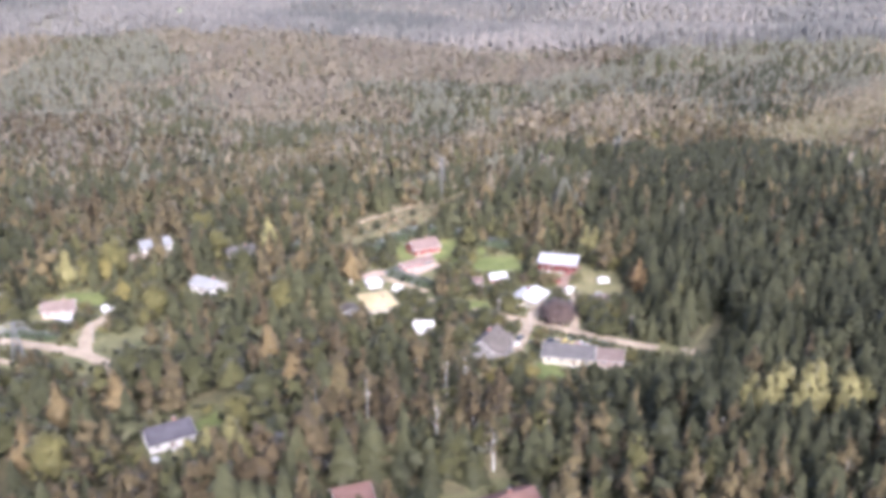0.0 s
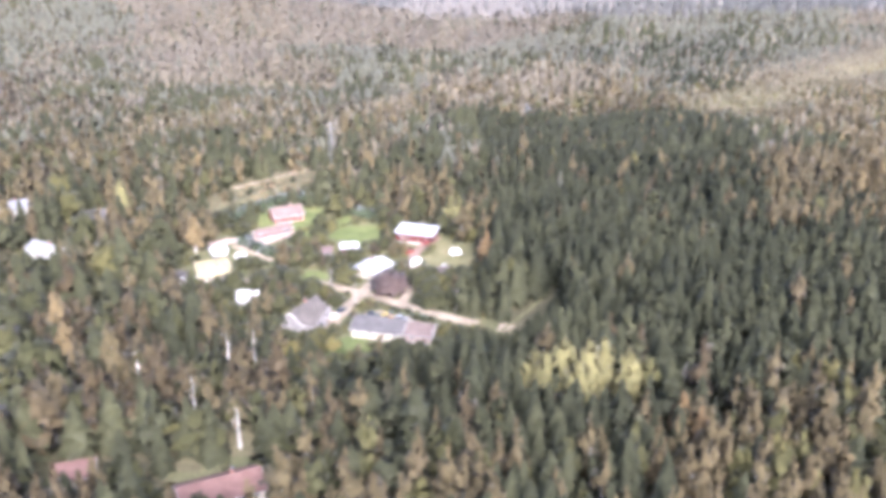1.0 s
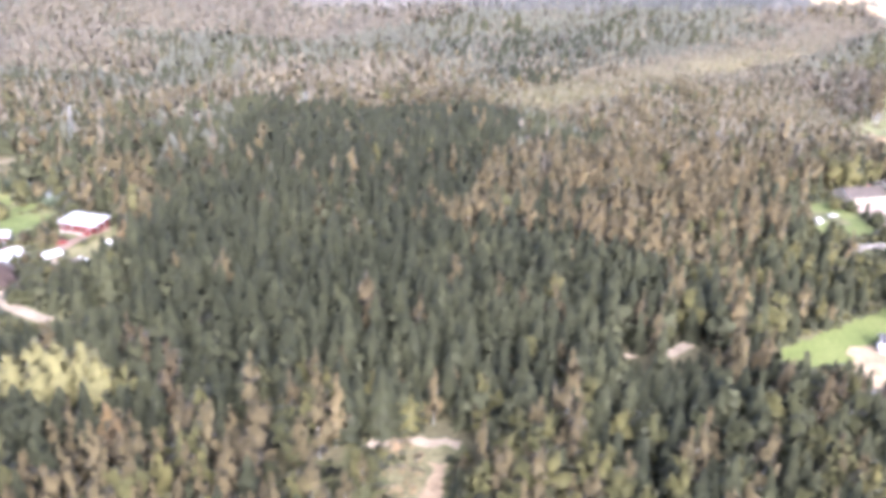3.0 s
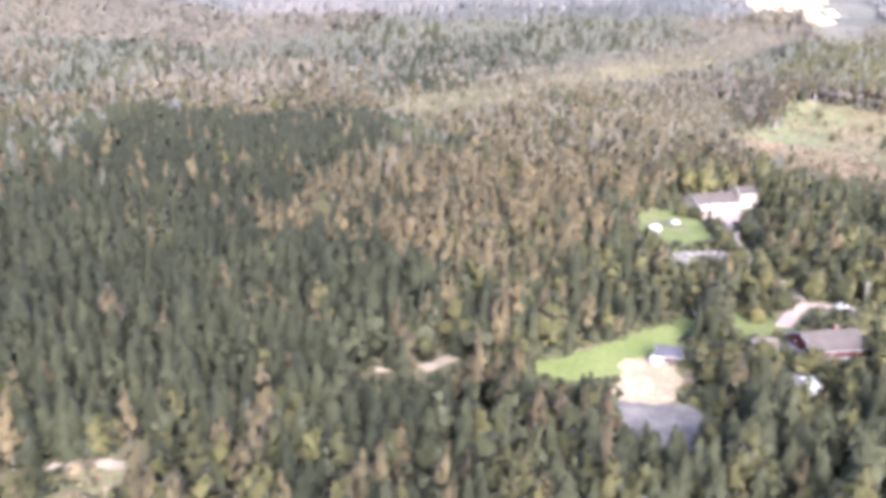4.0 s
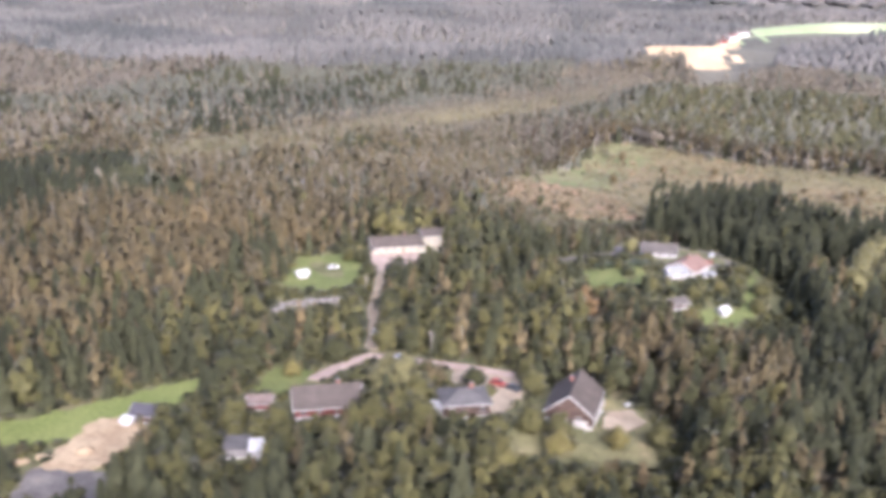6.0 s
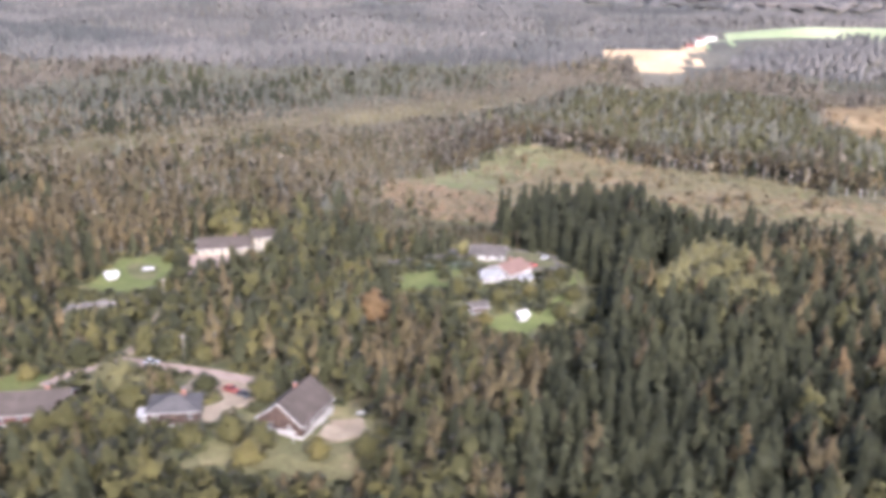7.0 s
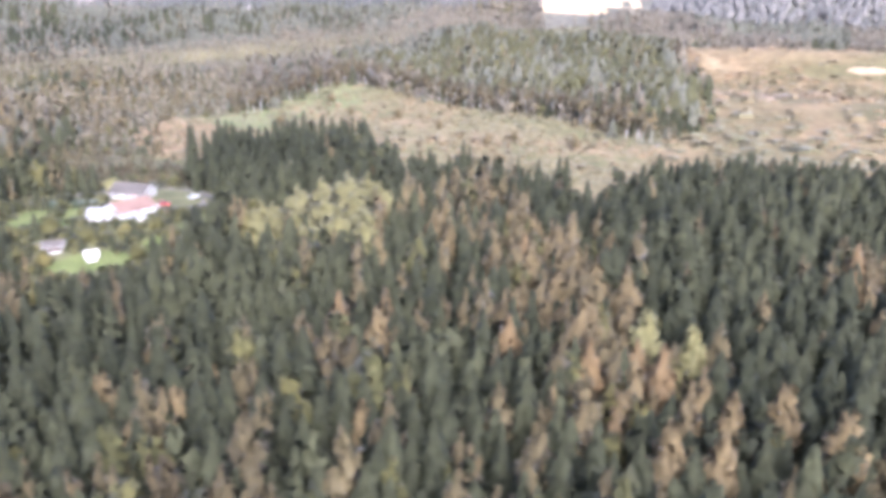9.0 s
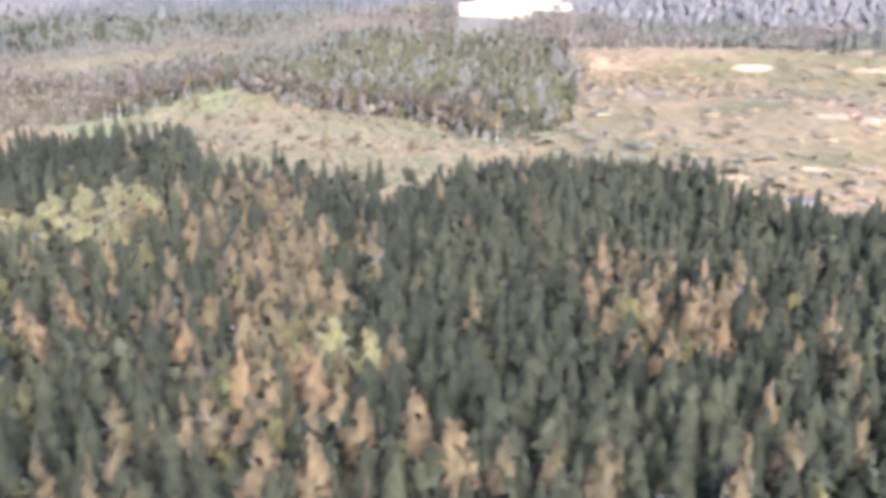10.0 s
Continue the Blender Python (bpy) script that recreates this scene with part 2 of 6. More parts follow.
def ground(x, y):
    x, y = np.asarray(x, float), np.asarray(y, float)
    z = 0.8 + sum(h * np.exp(-((x - cx) ** 2 + (y - cy) ** 2) / r ** 2) for cx, cy, r, h in HILLS)
    far = np.clip((y - 420) / 900, 0, 1)
    rise = np.clip((y - 285) / 160, 0, 1) * (1 - np.clip(1.4 * np.exp(-((x - 310) / 95) ** 2 - ((y - 330) / 75) ** 2), 0, 1))
    z = z + 7.5 * rise * (np.sin(y / 21 + 1.2 * np.sin(x / 67) + x / 120 + 0.4) * 0.6 + 0.4 * np.sin(y / 33 - x / 75 + 1.0))
    z = z + 13 * np.clip((y - 400) / 250, 0, 1) * (1 - np.exp(-((x - 430) / 130) ** 2 - ((y - 760) / 230) ** 2)) * np.sin(y / 37 + 0.9 * np.sin(x / 130) + x / 240)
    crest = np.exp(-(off_ridge(x, y) / 19) ** 2)
    z = z * (1 - crest) + 6.8 * crest
    z = z + 10 * far + 9 * far * waves(x, y) + 26 * np.clip((y - 1100) / 2600, 0, 1) * (0.7 + waves(x / 5, y / 5))
    return z


def gz(x, y):
    return float(ground(x, y))


CUT = [(239, 314), (241, 339), (262, 347), (286, 398), (310, 388), (333, 360), (369, 336), (390, 302), (390, 259), (376, 252), (371, 238), (367, 232), (360, 241), (350, 251), (332, 252), (322, 254), (317, 266), (314, 285), (297, 280), (279, 267), (262, 274), (246, 297)]
MOOR = [(390, 259), (390, 302), (398, 308), (411, 332), (432, 470), (470, 545), (540, 580), (620, 562), (800, 640), (980, 520), (760, 270), (560, 205), (470, 222), (452, 226), (443, 229), (435, 239), (433, 251), (423, 258), (408, 259)]
STUBBLE = [(380, 668), (382, 840), (404, 885), (482, 925), (548, 1066), (524, 950), (480, 850), (434, 720)]
MEADOW = [(500, 925), (548, 1066), (606, 1190), (800, 1230), (1000, 1260), (960, 1120), (661, 990), (601, 955)]
FIELD_LEFT = [(-372, 900), (-330, 1040), (-290, 1060), (-300, 985)]


# gardens and yards, free of high forest
GARDENS = [
    [(89, 103), (90, 110), (98, 117), (99, 122), (114, 121.5), (112, 102)], [(270, 188), (262, 191), (262, 200), (290, 212)],
    [(-25, 174), (-27, 200), (-23, 226), (-8, 234), (5, 232), (20, 218), (36, 215), (46, 198), (43, 160), (36, 140), (16, 132), (0, 134), (-3, 150), (-13, 158)],
    [(-97, 155), (-97, 186), (-90, 192), (-76, 192), (-70, 178), (-52, 172), (-50, 158), (-60, 150), (-62, 143), (-80, 147)],
    [(-51, 113), (-51, 129), (-43, 135), (-31, 134), (-31, 120), (-40, 113)],
    [(-85, 205), (-84, 224), (-70, 226), (-66, 214), (-66, 198), (-72, 198)], [(-59, 204), (-59, 218), (-47, 218), (-47, 206)], [(-63, 183), (-63, 196), (-50, 192), (-44, 184), (-50, 179)],
    [(-2, 95), (-2, 104), (10, 112), (15, 108), (10, 95)], [(-18, 101), (-18, 109), (-9, 109), (-9, 101)],
    [(157, 151), (166, 140), (170, 124), (176, 120), (188, 121), (190, 134), (198, 138), (256, 138), (258, 150), (254, 160), (240, 169), (214, 178), (205, 178), (196, 172), (190, 172), (176, 163)],
    [(189, 194), (189, 233), (203, 242), (226, 245), (226, 230), (217, 226), (216, 200), (219, 196), (216, 176), (209, 178), (208, 194), (200, 194)],
    [(248, 205), (248, 233), (263, 242), (290, 238), (295, 214), (288, 188), (274, 185), (262, 189), (260, 203)],
]


BRASH = [(239, 318), (242, 340), (254, 332), (266, 322), (279, 300), (277, 276), (262, 276), (247, 298)]
BLOCK = [(279.5, 249), (280, 262), (298, 277), (312, 279), (318, 265), (300, 252)]
GREEN = [(252, 330), (262, 347), (286, 398), (306, 388), (298, 352), (276, 322)]   # tall spruces before the clear-cut


def inside(px, py, poly):
    """Which points lie inside a closed outline."""
    px, py = np.asarray(px, float), np.asarray(py, float)
    hit = np.zeros(px.shape, bool)
    for (x1, y1), (x2, y2) in zip(poly, poly[1:] + poly[:1]):
        if y1 != y2:
            hit ^= ((y1 > py) != (y2 > py)) & (px < (x2 - x1) * (py - y1) / (y2 - y1) + x1)
    return hit


def mesh_from(name, v, f, mats, slot=None, tint=None, smooth=False, normals=None):
    """A mesh from arrays: v (n, 3), f (m, 3) or (m, 4); normals: those of a full crown, for leaves."""
    me = bpy.data.meshes.new(name)
    v, f = np.asarray(v, np.float32), np.asarray(f, np.int32)
    k = f.shape[1]
    me.vertices.add(len(v))
    me.vertices.foreach_set("co", v.ravel())
    me.loops.add(f.size)
    me.loops.foreach_set("vertex_index", f.ravel())
    me.polygons.add(len(f))
    me.polygons.foreach_set("loop_start", np.arange(0, f.size, k, dtype=np.int32))
    for m in mats:
        me.materials.append(m)
    if slot is not None:
        me.polygons.foreach_set("material_index", np.asarray(slot, np.int32))
    if tint is not None:
        a = me.attributes.new("tint", "FLOAT", "POINT")
        a.data.foreach_set("value", np.asarray(tint, np.float32))
    me.update(calc_edges=True)
    if smooth:
        me.shade_smooth()
    me.validate()
    if normals is not None and len(me.vertices) == len(normals):
        a = me.attributes.new("custom_normal", "FLOAT_VECTOR", "POINT")
        a.data.foreach_set("vector", np.asarray(normals, np.float32).ravel())
    return me


def lines_of(a, b, near, far, rate=1.09):
    """Steps that grow outside the part from a to b."""
    core = np.arange(a, b + near, near)
    grow = b + near * np.cumsum(rate ** np.arange(1, 400))
    left = a - near * np.cumsum(1.09 ** np.arange(1, 400))
    return np.r_[left[left > -far][::-1], core, grow[grow < far + b]]


gx, gy = lines_of(-130, 520, 4.0, 4300), lines_of(60, 420, 4.0, 5200, 1.035)
X, Y = np.meshgrid(gx, gy)
V = np.c_[X.ravel(), Y.ravel(), ground(X, Y).ravel()]
nx = len(gx)
i0 = (np.arange(len(gy) - 1)[:, None] * nx + np.arange(nx - 1)[None, :]).ravel()
F = np.c_[i0, i0 + 1, i0 + nx + 1, i0 + nx]
cx, cy = V[F, 0].mean(1), V[F, 1].mean(1)
wob = np.clip(cy / 120, 2.5, 9) * np.sin(cx / 5 + cy / 31) * np.cos(cy / 7)
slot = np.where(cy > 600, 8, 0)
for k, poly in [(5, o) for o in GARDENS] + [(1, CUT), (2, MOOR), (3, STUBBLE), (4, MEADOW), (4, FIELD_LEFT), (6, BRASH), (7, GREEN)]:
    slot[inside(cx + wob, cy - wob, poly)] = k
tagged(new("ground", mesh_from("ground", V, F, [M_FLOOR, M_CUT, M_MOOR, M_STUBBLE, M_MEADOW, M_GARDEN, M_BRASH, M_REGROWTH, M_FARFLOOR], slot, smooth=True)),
       "rolling forest floor with clearings, heath and far fields", "ground", kind="structure")

from mathutils.geometry import tessellate_polygon


def patch(name, outline, mat, label, category, lift=0.14, rag=0.35, step=0.9):
    """A sheet of ground cover laid on the ground with an uneven rim."""
    pts = []
    for (x1, y1), (x2, y2) in zip(outline, outline[1:] + outline[:1]):
        n = max(1, int(math.hypot(x2 - x1, y2 - y1) / step))
        for i in range(n):
            x, y = x1 + (x2 - x1) * i / n, y1 + (y2 - y1) * i / n
            q = noise.noise_vector(Vector((x * 0.6, y * 0.6, 3.1)))
            pts.append((x + rag * q.x * 1.6, y + rag * q.y * 1.6))
    top = [Vector((x, y, gz(x, y) + lift)) for x, y in pts]
    low = [Vector((x, y, gz(x, y) - 0.2)) for x, y in pts]
    bm = bmesh.new()
    a, b = [bm.verts.new(p) for p in top], [bm.verts.new(p) for p in low]
    for tri in tessellate_polygon([top]):
        try:
            bm.faces.new([a[i] for i in tri])
        except ValueError:
            pass
    for i in range(len(a)):
        j = (i + 1) % len(a)
        bm.faces.new((a[i], b[i], b[j], a[j]))
    bmesh.ops.recalc_face_normals(bm, faces=bm.faces)
    me = bpy.data.meshes.new(name)
    bm.to_mesh(me)
    bm.free()
    me.materials.append(mat)
    return tagged(new(name, me), label, category, kind="structure")


def band(line, width):
    """The outline of a road along a line of points."""
    left, right = [], []
    for i, (x, y) in enumerate(line):
        p, q = line[max(0, i - 1)], line[min(len(line) - 1, i + 1)]
        dx, dy = q[0] - p[0], q[1] - p[1]
        s = width / 2 / math.hypot(dx, dy)
        left.append((x - dy * s, y + dx * s))
        right.append((x + dy * s, y - dx * s))
    return left + right[::-1]


OPEN = []   # outlines that stay free of trees
SIGHT = []  # x, y, half width: places that must be seen over what grows in front


def road(line, width, mat=None, label="pale gravel road between gardens and forest"):
    o = band(line, width)
    patch("road", o, mat or M_GRAVEL, label, "road", 0.22, 0.18)
    OPEN.append(band(line, width + 1.0))
    for (x1, y1), (x2, y2) in zip(line, line[1:]):
        n = max(1, int(math.hypot(x2 - x1, y2 - y1) / 2))
        SIGHT.extend((x1 + (x2 - x1) * i / n, y1 + (y2 - y1) * i / n, width / 2 + 0.4, 0.3) for i in range(n + 1))


def cover(name, outline, mat, label, category, lift=0.14, sight=0.6, keep=True):
    patch(name, outline, mat, label, category, lift, 0.35 if mat is M_LAWN else 0.8)
    if keep:
        OPEN.append(outline)
    xs, ys = [p[0] for p in outline], [p[1] for p in outline]
    if sight:
        for x in np.arange(min(xs), max(xs), 2.0):
            for y in np.arange(min(ys), max(ys), 2.0):
                if inside([x], [y], outline)[0]:
                    SIGHT.append((float(x), float(y), 1.2, sight))


# ---- red-house village
cover("lawn", [(-13.5, 214), (-15, 222), (-8, 229), (2, 228), (3, 219), (-4, 211), (-9, 209)], M_LAWN, "mown green lawn round the red house", "lawn", 0.12)
cover("lawn", [(-3, 204), (-2.4, 209), (3, 218), (9, 223), (10, 219), (3, 208)], M_LAWN, "green lawn running down beside the red outbuilding", "lawn", 0.12)
OPEN.append([(-21, 192), (-22, 206), (-13, 208), (-3, 213), (0, 205), (-5, 190), (-12, 190)])
cover("lawn", [(5, 206), (8, 215), (17, 216), (19, 206), (14, 203)], M_LAWN, "green lawn behind the sheds", "lawn", 0.12)
cover("lawn", [(14, 144), (15, 152), (20, 154), (22, 147)], M_LAWN, "bright lawn in front of the long grey house", "lawn", 0.12)
cover("lawn", [(30, 196), (34, 205), (41, 202), (41, 190), (35, 186), (30, 190)], M_ROUGH, "rough grass yard beside the metal shed", "lawn", 0.12)
cover("lawn", [(3, 180), (4, 187), (9, 186), (9, 180)], M_LAWN, "small lawn beside the road", "lawn", 0.12)
cover("yard", [(-13.5, 200), (-14.5, 207), (-4.5, 213), (-2.5, 209.5), (-8, 203)], M_PAVE, "pale pink paved yard", "yard", 0.18)
road([(-21, 200), (-18, 203.5), (-13, 204)], 3.2, M_PAVE, "pale paved drive to the red house")
road([(-16, 200.5), (-11, 197), (-5, 192.5)], 1.6, label="pale gravel drive beside a clipped hedge")
road([(-9, 179), (-6, 183.5), (-3.5, 187.5)], 1.4, label="narrow gravel drive under trees")
road([(5, 181.2), (11, 178), (17.2, 174.4), (27, 167.4), (36.5, 160.6), (41, 158)], 2.6, label="pale gravel village road")
road([(11, 157), (14.1, 162.7), (16, 169.9), (19.6, 182.3), (20.6, 186)], 2.5, label="pale gravel lane crossing the village road")
road([(25.8, 168.3), (27.4, 176), (28.4, 184), (29, 190)], 1.8, label="pale gravel drive to the metal shed")
road([(26.5, 194), (28.5, 201), (32.2, 207.5)], 2.2, M_SOIL, "reddish dirt track beside the metal shed")
cover("yard", [(18, 160.8), (20, 166), (30, 160.5), (29, 158.5)], M_GRAVEL, "pale gravel parking yard", "yard", 0.18)
cover("yard", [(9, 160), (11, 166), (15, 164), (14, 158)], M_GRAVEL, "pale gravel yard beside the grey house", "yard", 0.18)
cover("soil_patch", [(29.5, 180), (30, 185.5), (35.5, 187), (36.5, 182), (33, 179)], M_SOIL, "bare reddish soil beside the drive", "soil", 0.18)
cover("power_line_strip", [(-28, 222.5), (-15.6, 242), (-2.4, 262), (20, 299), (59, 332), (88, 344), (88, 336), (60, 324), (26, 295), (3, 258.5), (-16.5, 230.5)], M_STRIP, "grassy cleared strip below the power line", "grass strip", 0.1, 0.0)
for k in range(14):
    SIGHT.append((-28 + k * 1.8, 226 + k * 2.2, 2.0, 0.5))
road([(-26, 243), (-15, 255), (-5, 265.5)], 1.6, label="narrow track along the cleared strip")
# ---- western hamlet
road([(-112, 167), (-91, 161.5), (-77, 157.6), (-71, 155), (-66, 151.5), (-64.5, 146)], 2.8)
road([(-71, 155), (-74, 162.5), (-75, 168), (-73.5, 174)], 2.6)
road([(-110, 160), (-96, 156), (-80, 150)], 1.2, label="thin gravel path in rough grass")
cover("lawn", [(-90, 182), (-88, 188), (-77, 188), (-77, 180)], M_LAWN, "lawn behind the cream house", "lawn", 0.12)
cover("lawn", [(-96, 164), (-95, 170), (-80, 169), (-80, 163)], M_ROUGH, "rough garden grass beside the road", "lawn", 0.12)
cover("lawn", [(-72, 160), (-68, 170), (-56, 168), (-54, 160), (-63, 156)], M_GARDEN, "dark green rough meadow between trees", "lawn", 0.12)
cover("lawn", [(-44, 126), (-40, 133), (-33, 132), (-33, 125)], M_LAWN, "shaded lawn beside the dark-roofed house", "lawn", 0.12)
cover("yard", [(-84, 210), (-83, 215), (-72, 217), (-71, 211)], M_GRAVEL, "pale yard in front of a white house", "yard", 0.18)
road([(-69, 199), (-69, 210), (-70, 216)], 1.2)
cover("yard", [(-52, 183), (-52, 187), (-46, 186), (-47, 182)], M_ROUGH, "grass yard", "yard", 0.18)
road([(285.6, 231.5), (289.6, 223), (289.4, 209.4), (286.4, 199)], 1.0, M_STRIP, "faint grassy track curving round the farm garden")
# ---- bare sand on the heath
for x, y, a, b in ((452, 247.8, 4.5, 2.2), (497, 421, 9, 4), (470, 366, 5, 2.6), (488, 317, 6, 2.4), (497, 312, 5, 2), (546, 421, 9, 3), (465, 486, 10, 3), (444, 266, 4, 1.6), (464, 271, 4, 1.8), (541, 507, 12, 4)):
    cover("sand_patch", [(x - a, y), (x - 0.5 * a, y + b), (x + 0.4 * a, y + 0.8 * b), (x + a, y + 0.2 * b), (x + 0.5 * a, y - 0.9 * b), (x - 0.4 * a, y - 0.7 * b)], M_SAND, "bare pale sand patch on the heath", "sand", 0.2, 0, False)
# ---- forest openings
cover("meadow", [(105.4, 109), (104.2, 113), (104.8, 116.4), (102.6, 119), (102.8, 121), (112.8, 120.2), (111, 113), (109.6, 107.6)], M_STRIP, "straw-coloured meadow in the woods", "meadow", 0.1)
cover("sand_bank", [(107.6, 107), (109.4, 115.5), (111.4, 115.5), (110.6, 107)], M_SAND, "bare sandy bank beside the meadow", "sand", 0.16)
cover("gravel_edge", [(100.5, 118.8), (101.5, 121), (113, 120.9), (112.6, 119.3), (106, 119.6)], M_GRAVEL, "pale gravel rim of the meadow", "gravel", 0.2)
road([(138.6, 145.8), (141, 146.4)], 1.2, label="pale forest track")
road([(45.6, 154.6), (48.4, 159), (52.4, 166), (56, 173.5)], 0.7, M_STRIP, "narrow grassy ride through dark forest")
road([(145.6, 146.8), (150.4, 151.6)], 2.1, label="pale forest track")
for x, y, s in ((46.4, 156, 1.6), (97, 149.5, 1.0), (127.5, 143, 0.7), (131, 144, 0.8), (62, 152, 0.8)):
    cover("gravel_spot", [(x - s, y - s * 0.6), (x - s * 0.6, y + s), (x + s, y + s * 0.8), (x + s * 0.7, y - s)], M_GRAVEL, "small bare gravel opening in the forest", "gravel", 0.2, 0.4)
# ---- sand-yard farm
cover("lawn", [(161.5, 150.5), (168, 154), (177, 160), (191.5, 170), (192, 165), (186, 157.5), (177, 152.3), (176, 147.6), (165, 144.6)], M_HAY, "smooth bright green hay field", "lawn", 0.12, 0.3)
cover("yard", [(176.3, 152.4), (180, 153.6), (184.8, 151.4), (184.6, 147), (181.8, 139.6), (173.6, 139.6), (175, 146)], M_SAND, "bare pale sandy building yard", "sand", 0.2, 0.3)
cover("yard", [(173.5, 139.5), (178, 139.8), (184, 139), (185.6, 134), (182.5, 127), (177, 127), (174.2, 132)], M_ASPHALT, "worn grey asphalt turning yard", "asphalt", 0.16, 0)
# ---- eastern village
cover("lawn", [(191.5, 213), (192, 231), (204, 233), (207, 224), (206.8, 212), (198, 209)], M_LAWN, "sunny green lawn beside the long cream house", "lawn", 0.12, 0.7)
cover("yard", [(204, 229.5), (206, 232.5), (219, 235), (219, 229), (213, 219), (210.3, 219), (209, 226)], M_PAVE, "wide pale gravel yard in front of the cream house", "yard", 0.18)
road([(211.6, 221), (211.6, 208), (211.4, 198.5), (212.8, 189), (213, 177)], 2.4, label="pale gravel lane running to the cream house")
cover("yard", [(211.5, 188), (212, 197), (218, 196), (216, 191)], M_GRAVEL, "gravel widening of the lane", "yard", 0.18)
road([(205.5, 164), (209, 169.5), (213, 174.2), (219.5, 171.5), (226, 169.4), (236, 166)], 2.6, M_PAVE, "pale pinkish gravel lane between houses")
cover("lawn", [(196, 158), (198, 170), (205, 168), (203, 160)], M_LAWN, "lawn beside the brown house", "lawn", 0.12, 0.6)
cover("yard", [(226, 161), (226.5, 167.5), (238, 165.5), (236.5, 158), (233.5, 152), (231, 152.5), (232.5, 160)], M_GRAVEL, "pale gravel drive with a parked red car", "yard", 0.18, 0.6)
cover("lawn", [(234, 142), (234, 151), (239, 157), (250, 160), (256, 152), (252, 141)], M_ROUGH, "grass garden round the gabled house", "lawn", 0.1, 0.5)
cover("terrace", [(247, 150.4), (248.2, 155), (252.5, 157.5), (253.5, 153.5), (250, 149.6)], M_GRAVEL, "pale paved terrace beside the gabled house", "terrace", 0.22)
road([(250, 229.5), (256, 229.8), (262, 231.5), (268, 231)], 2.4, M_ASPHALT, "grey asphalt drive to the farm")
cover("yard", [(262, 228), (264, 240), (280, 238), (287, 234.5), (288, 224), (280, 218), (270, 221)], M_ASPHALT, "grey asphalt farmyard", "yard", 0.18)
cover("lawn", [(254, 210), (254, 219), (266, 219), (267, 208)], M_LAWN, "green lawn beside the farm", "lawn", 0.12, 0.7)
cover("lawn", [(282, 195), (286.5, 204), (290, 214), (291.5, 222), (289, 222), (287.4, 214), (283.6, 205), (279.4, 197)], M_LAWN, "green grass strip along the garden edge", "lawn", 0.12, 0.6)
cover("lawn", [(270.5, 192), (272, 197), (279, 200), (281, 196), (277, 190.6)], M_LAWN, "small green lawn round a white tent", "lawn", 0.12, 0.6)
for x, y in ((270, 206), (275, 205), (280, 207), (284, 212), (266, 203), (281, 199), (272, 194)):
    SIGHT.append((x, y, 2.0, 1.4))

# ---------------------------------------------------------------- houses
def part(name, bm, mat, parent, label=""):
    me = bpy.data.meshes.new(name)
    bm.to_mesh(me)
    bm.free()
    for m in (mat if isinstance(mat, (list, tuple)) else [mat]):
        me.materials.append(m)
    ob = new(name, me)
    ob.parent = parent
    return tagged(ob, label)


def add_box(bm, x, y, z, sx, sy, sz, turn=None):
    m = Matrix.Translation((x, y, z)) @ (turn or Matrix()) @ Matrix.Diagonal((sx, sy, sz, 1))
    return bmesh.ops.create_cube(bm, size=1, matrix=m)["verts"]


def boxes(*items):
    bm = bmesh.new()
    for it in items:
        add_box(bm, *it)
    return bm


def bevelled(bm, w):
    bmesh.ops.bevel(bm, geom=list(bm.edges), offset=w, segments=1, affect="EDGES")
    return bm


def prism(profile, length, axis="x"):
    """A profile in (across, up) drawn out along the length, middle at 0."""
    bm = bmesh.new()
    a = [bm.verts.new((-length / 2, y, z)) for y, z in profile]
    b = [bm.verts.new((length / 2, y, z)) for y, z in profile]
    n = len(profile)
    bm.faces.new(a[::-1])
    bm.faces.new(b)
    for i in range(n):
        bm.faces.new((a[i], a[(i + 1) % n], b[(i + 1) % n], b[i]))
    bmesh.ops.recalc_face_normals(bm, faces=bm.faces)
    return bm


def add_window(house, x, y, z, w, h, face):
    """face: 'f' front (-y), 'b' back, 'l' (-x), 'r' (+x)."""
    t = 0.05
    bm = bmesh.new()
    for dx, dz, sx, sz in ((0, h / 2, w + 2 * t, t), (0, -h / 2, w + 2 * t, t), (-w / 2, 0, t, h), (w / 2, 0, t, h), (0, 0, t * 0.7, h)):
        add_box(bm, dx, 0, dz, sx, 0.07, sz)
    fr = part("window", bm, M_TRIM, house)
    turn = {"f": 0, "b": 180, "l": -90, "r": 90}[face]
    fr.matrix_local = pose(x, y, z, 0, 0, turn)
    part("pane", boxes((0, 0.015, 0, w, 0.03, h)), M_GLASS, fr)


HOUSES = []


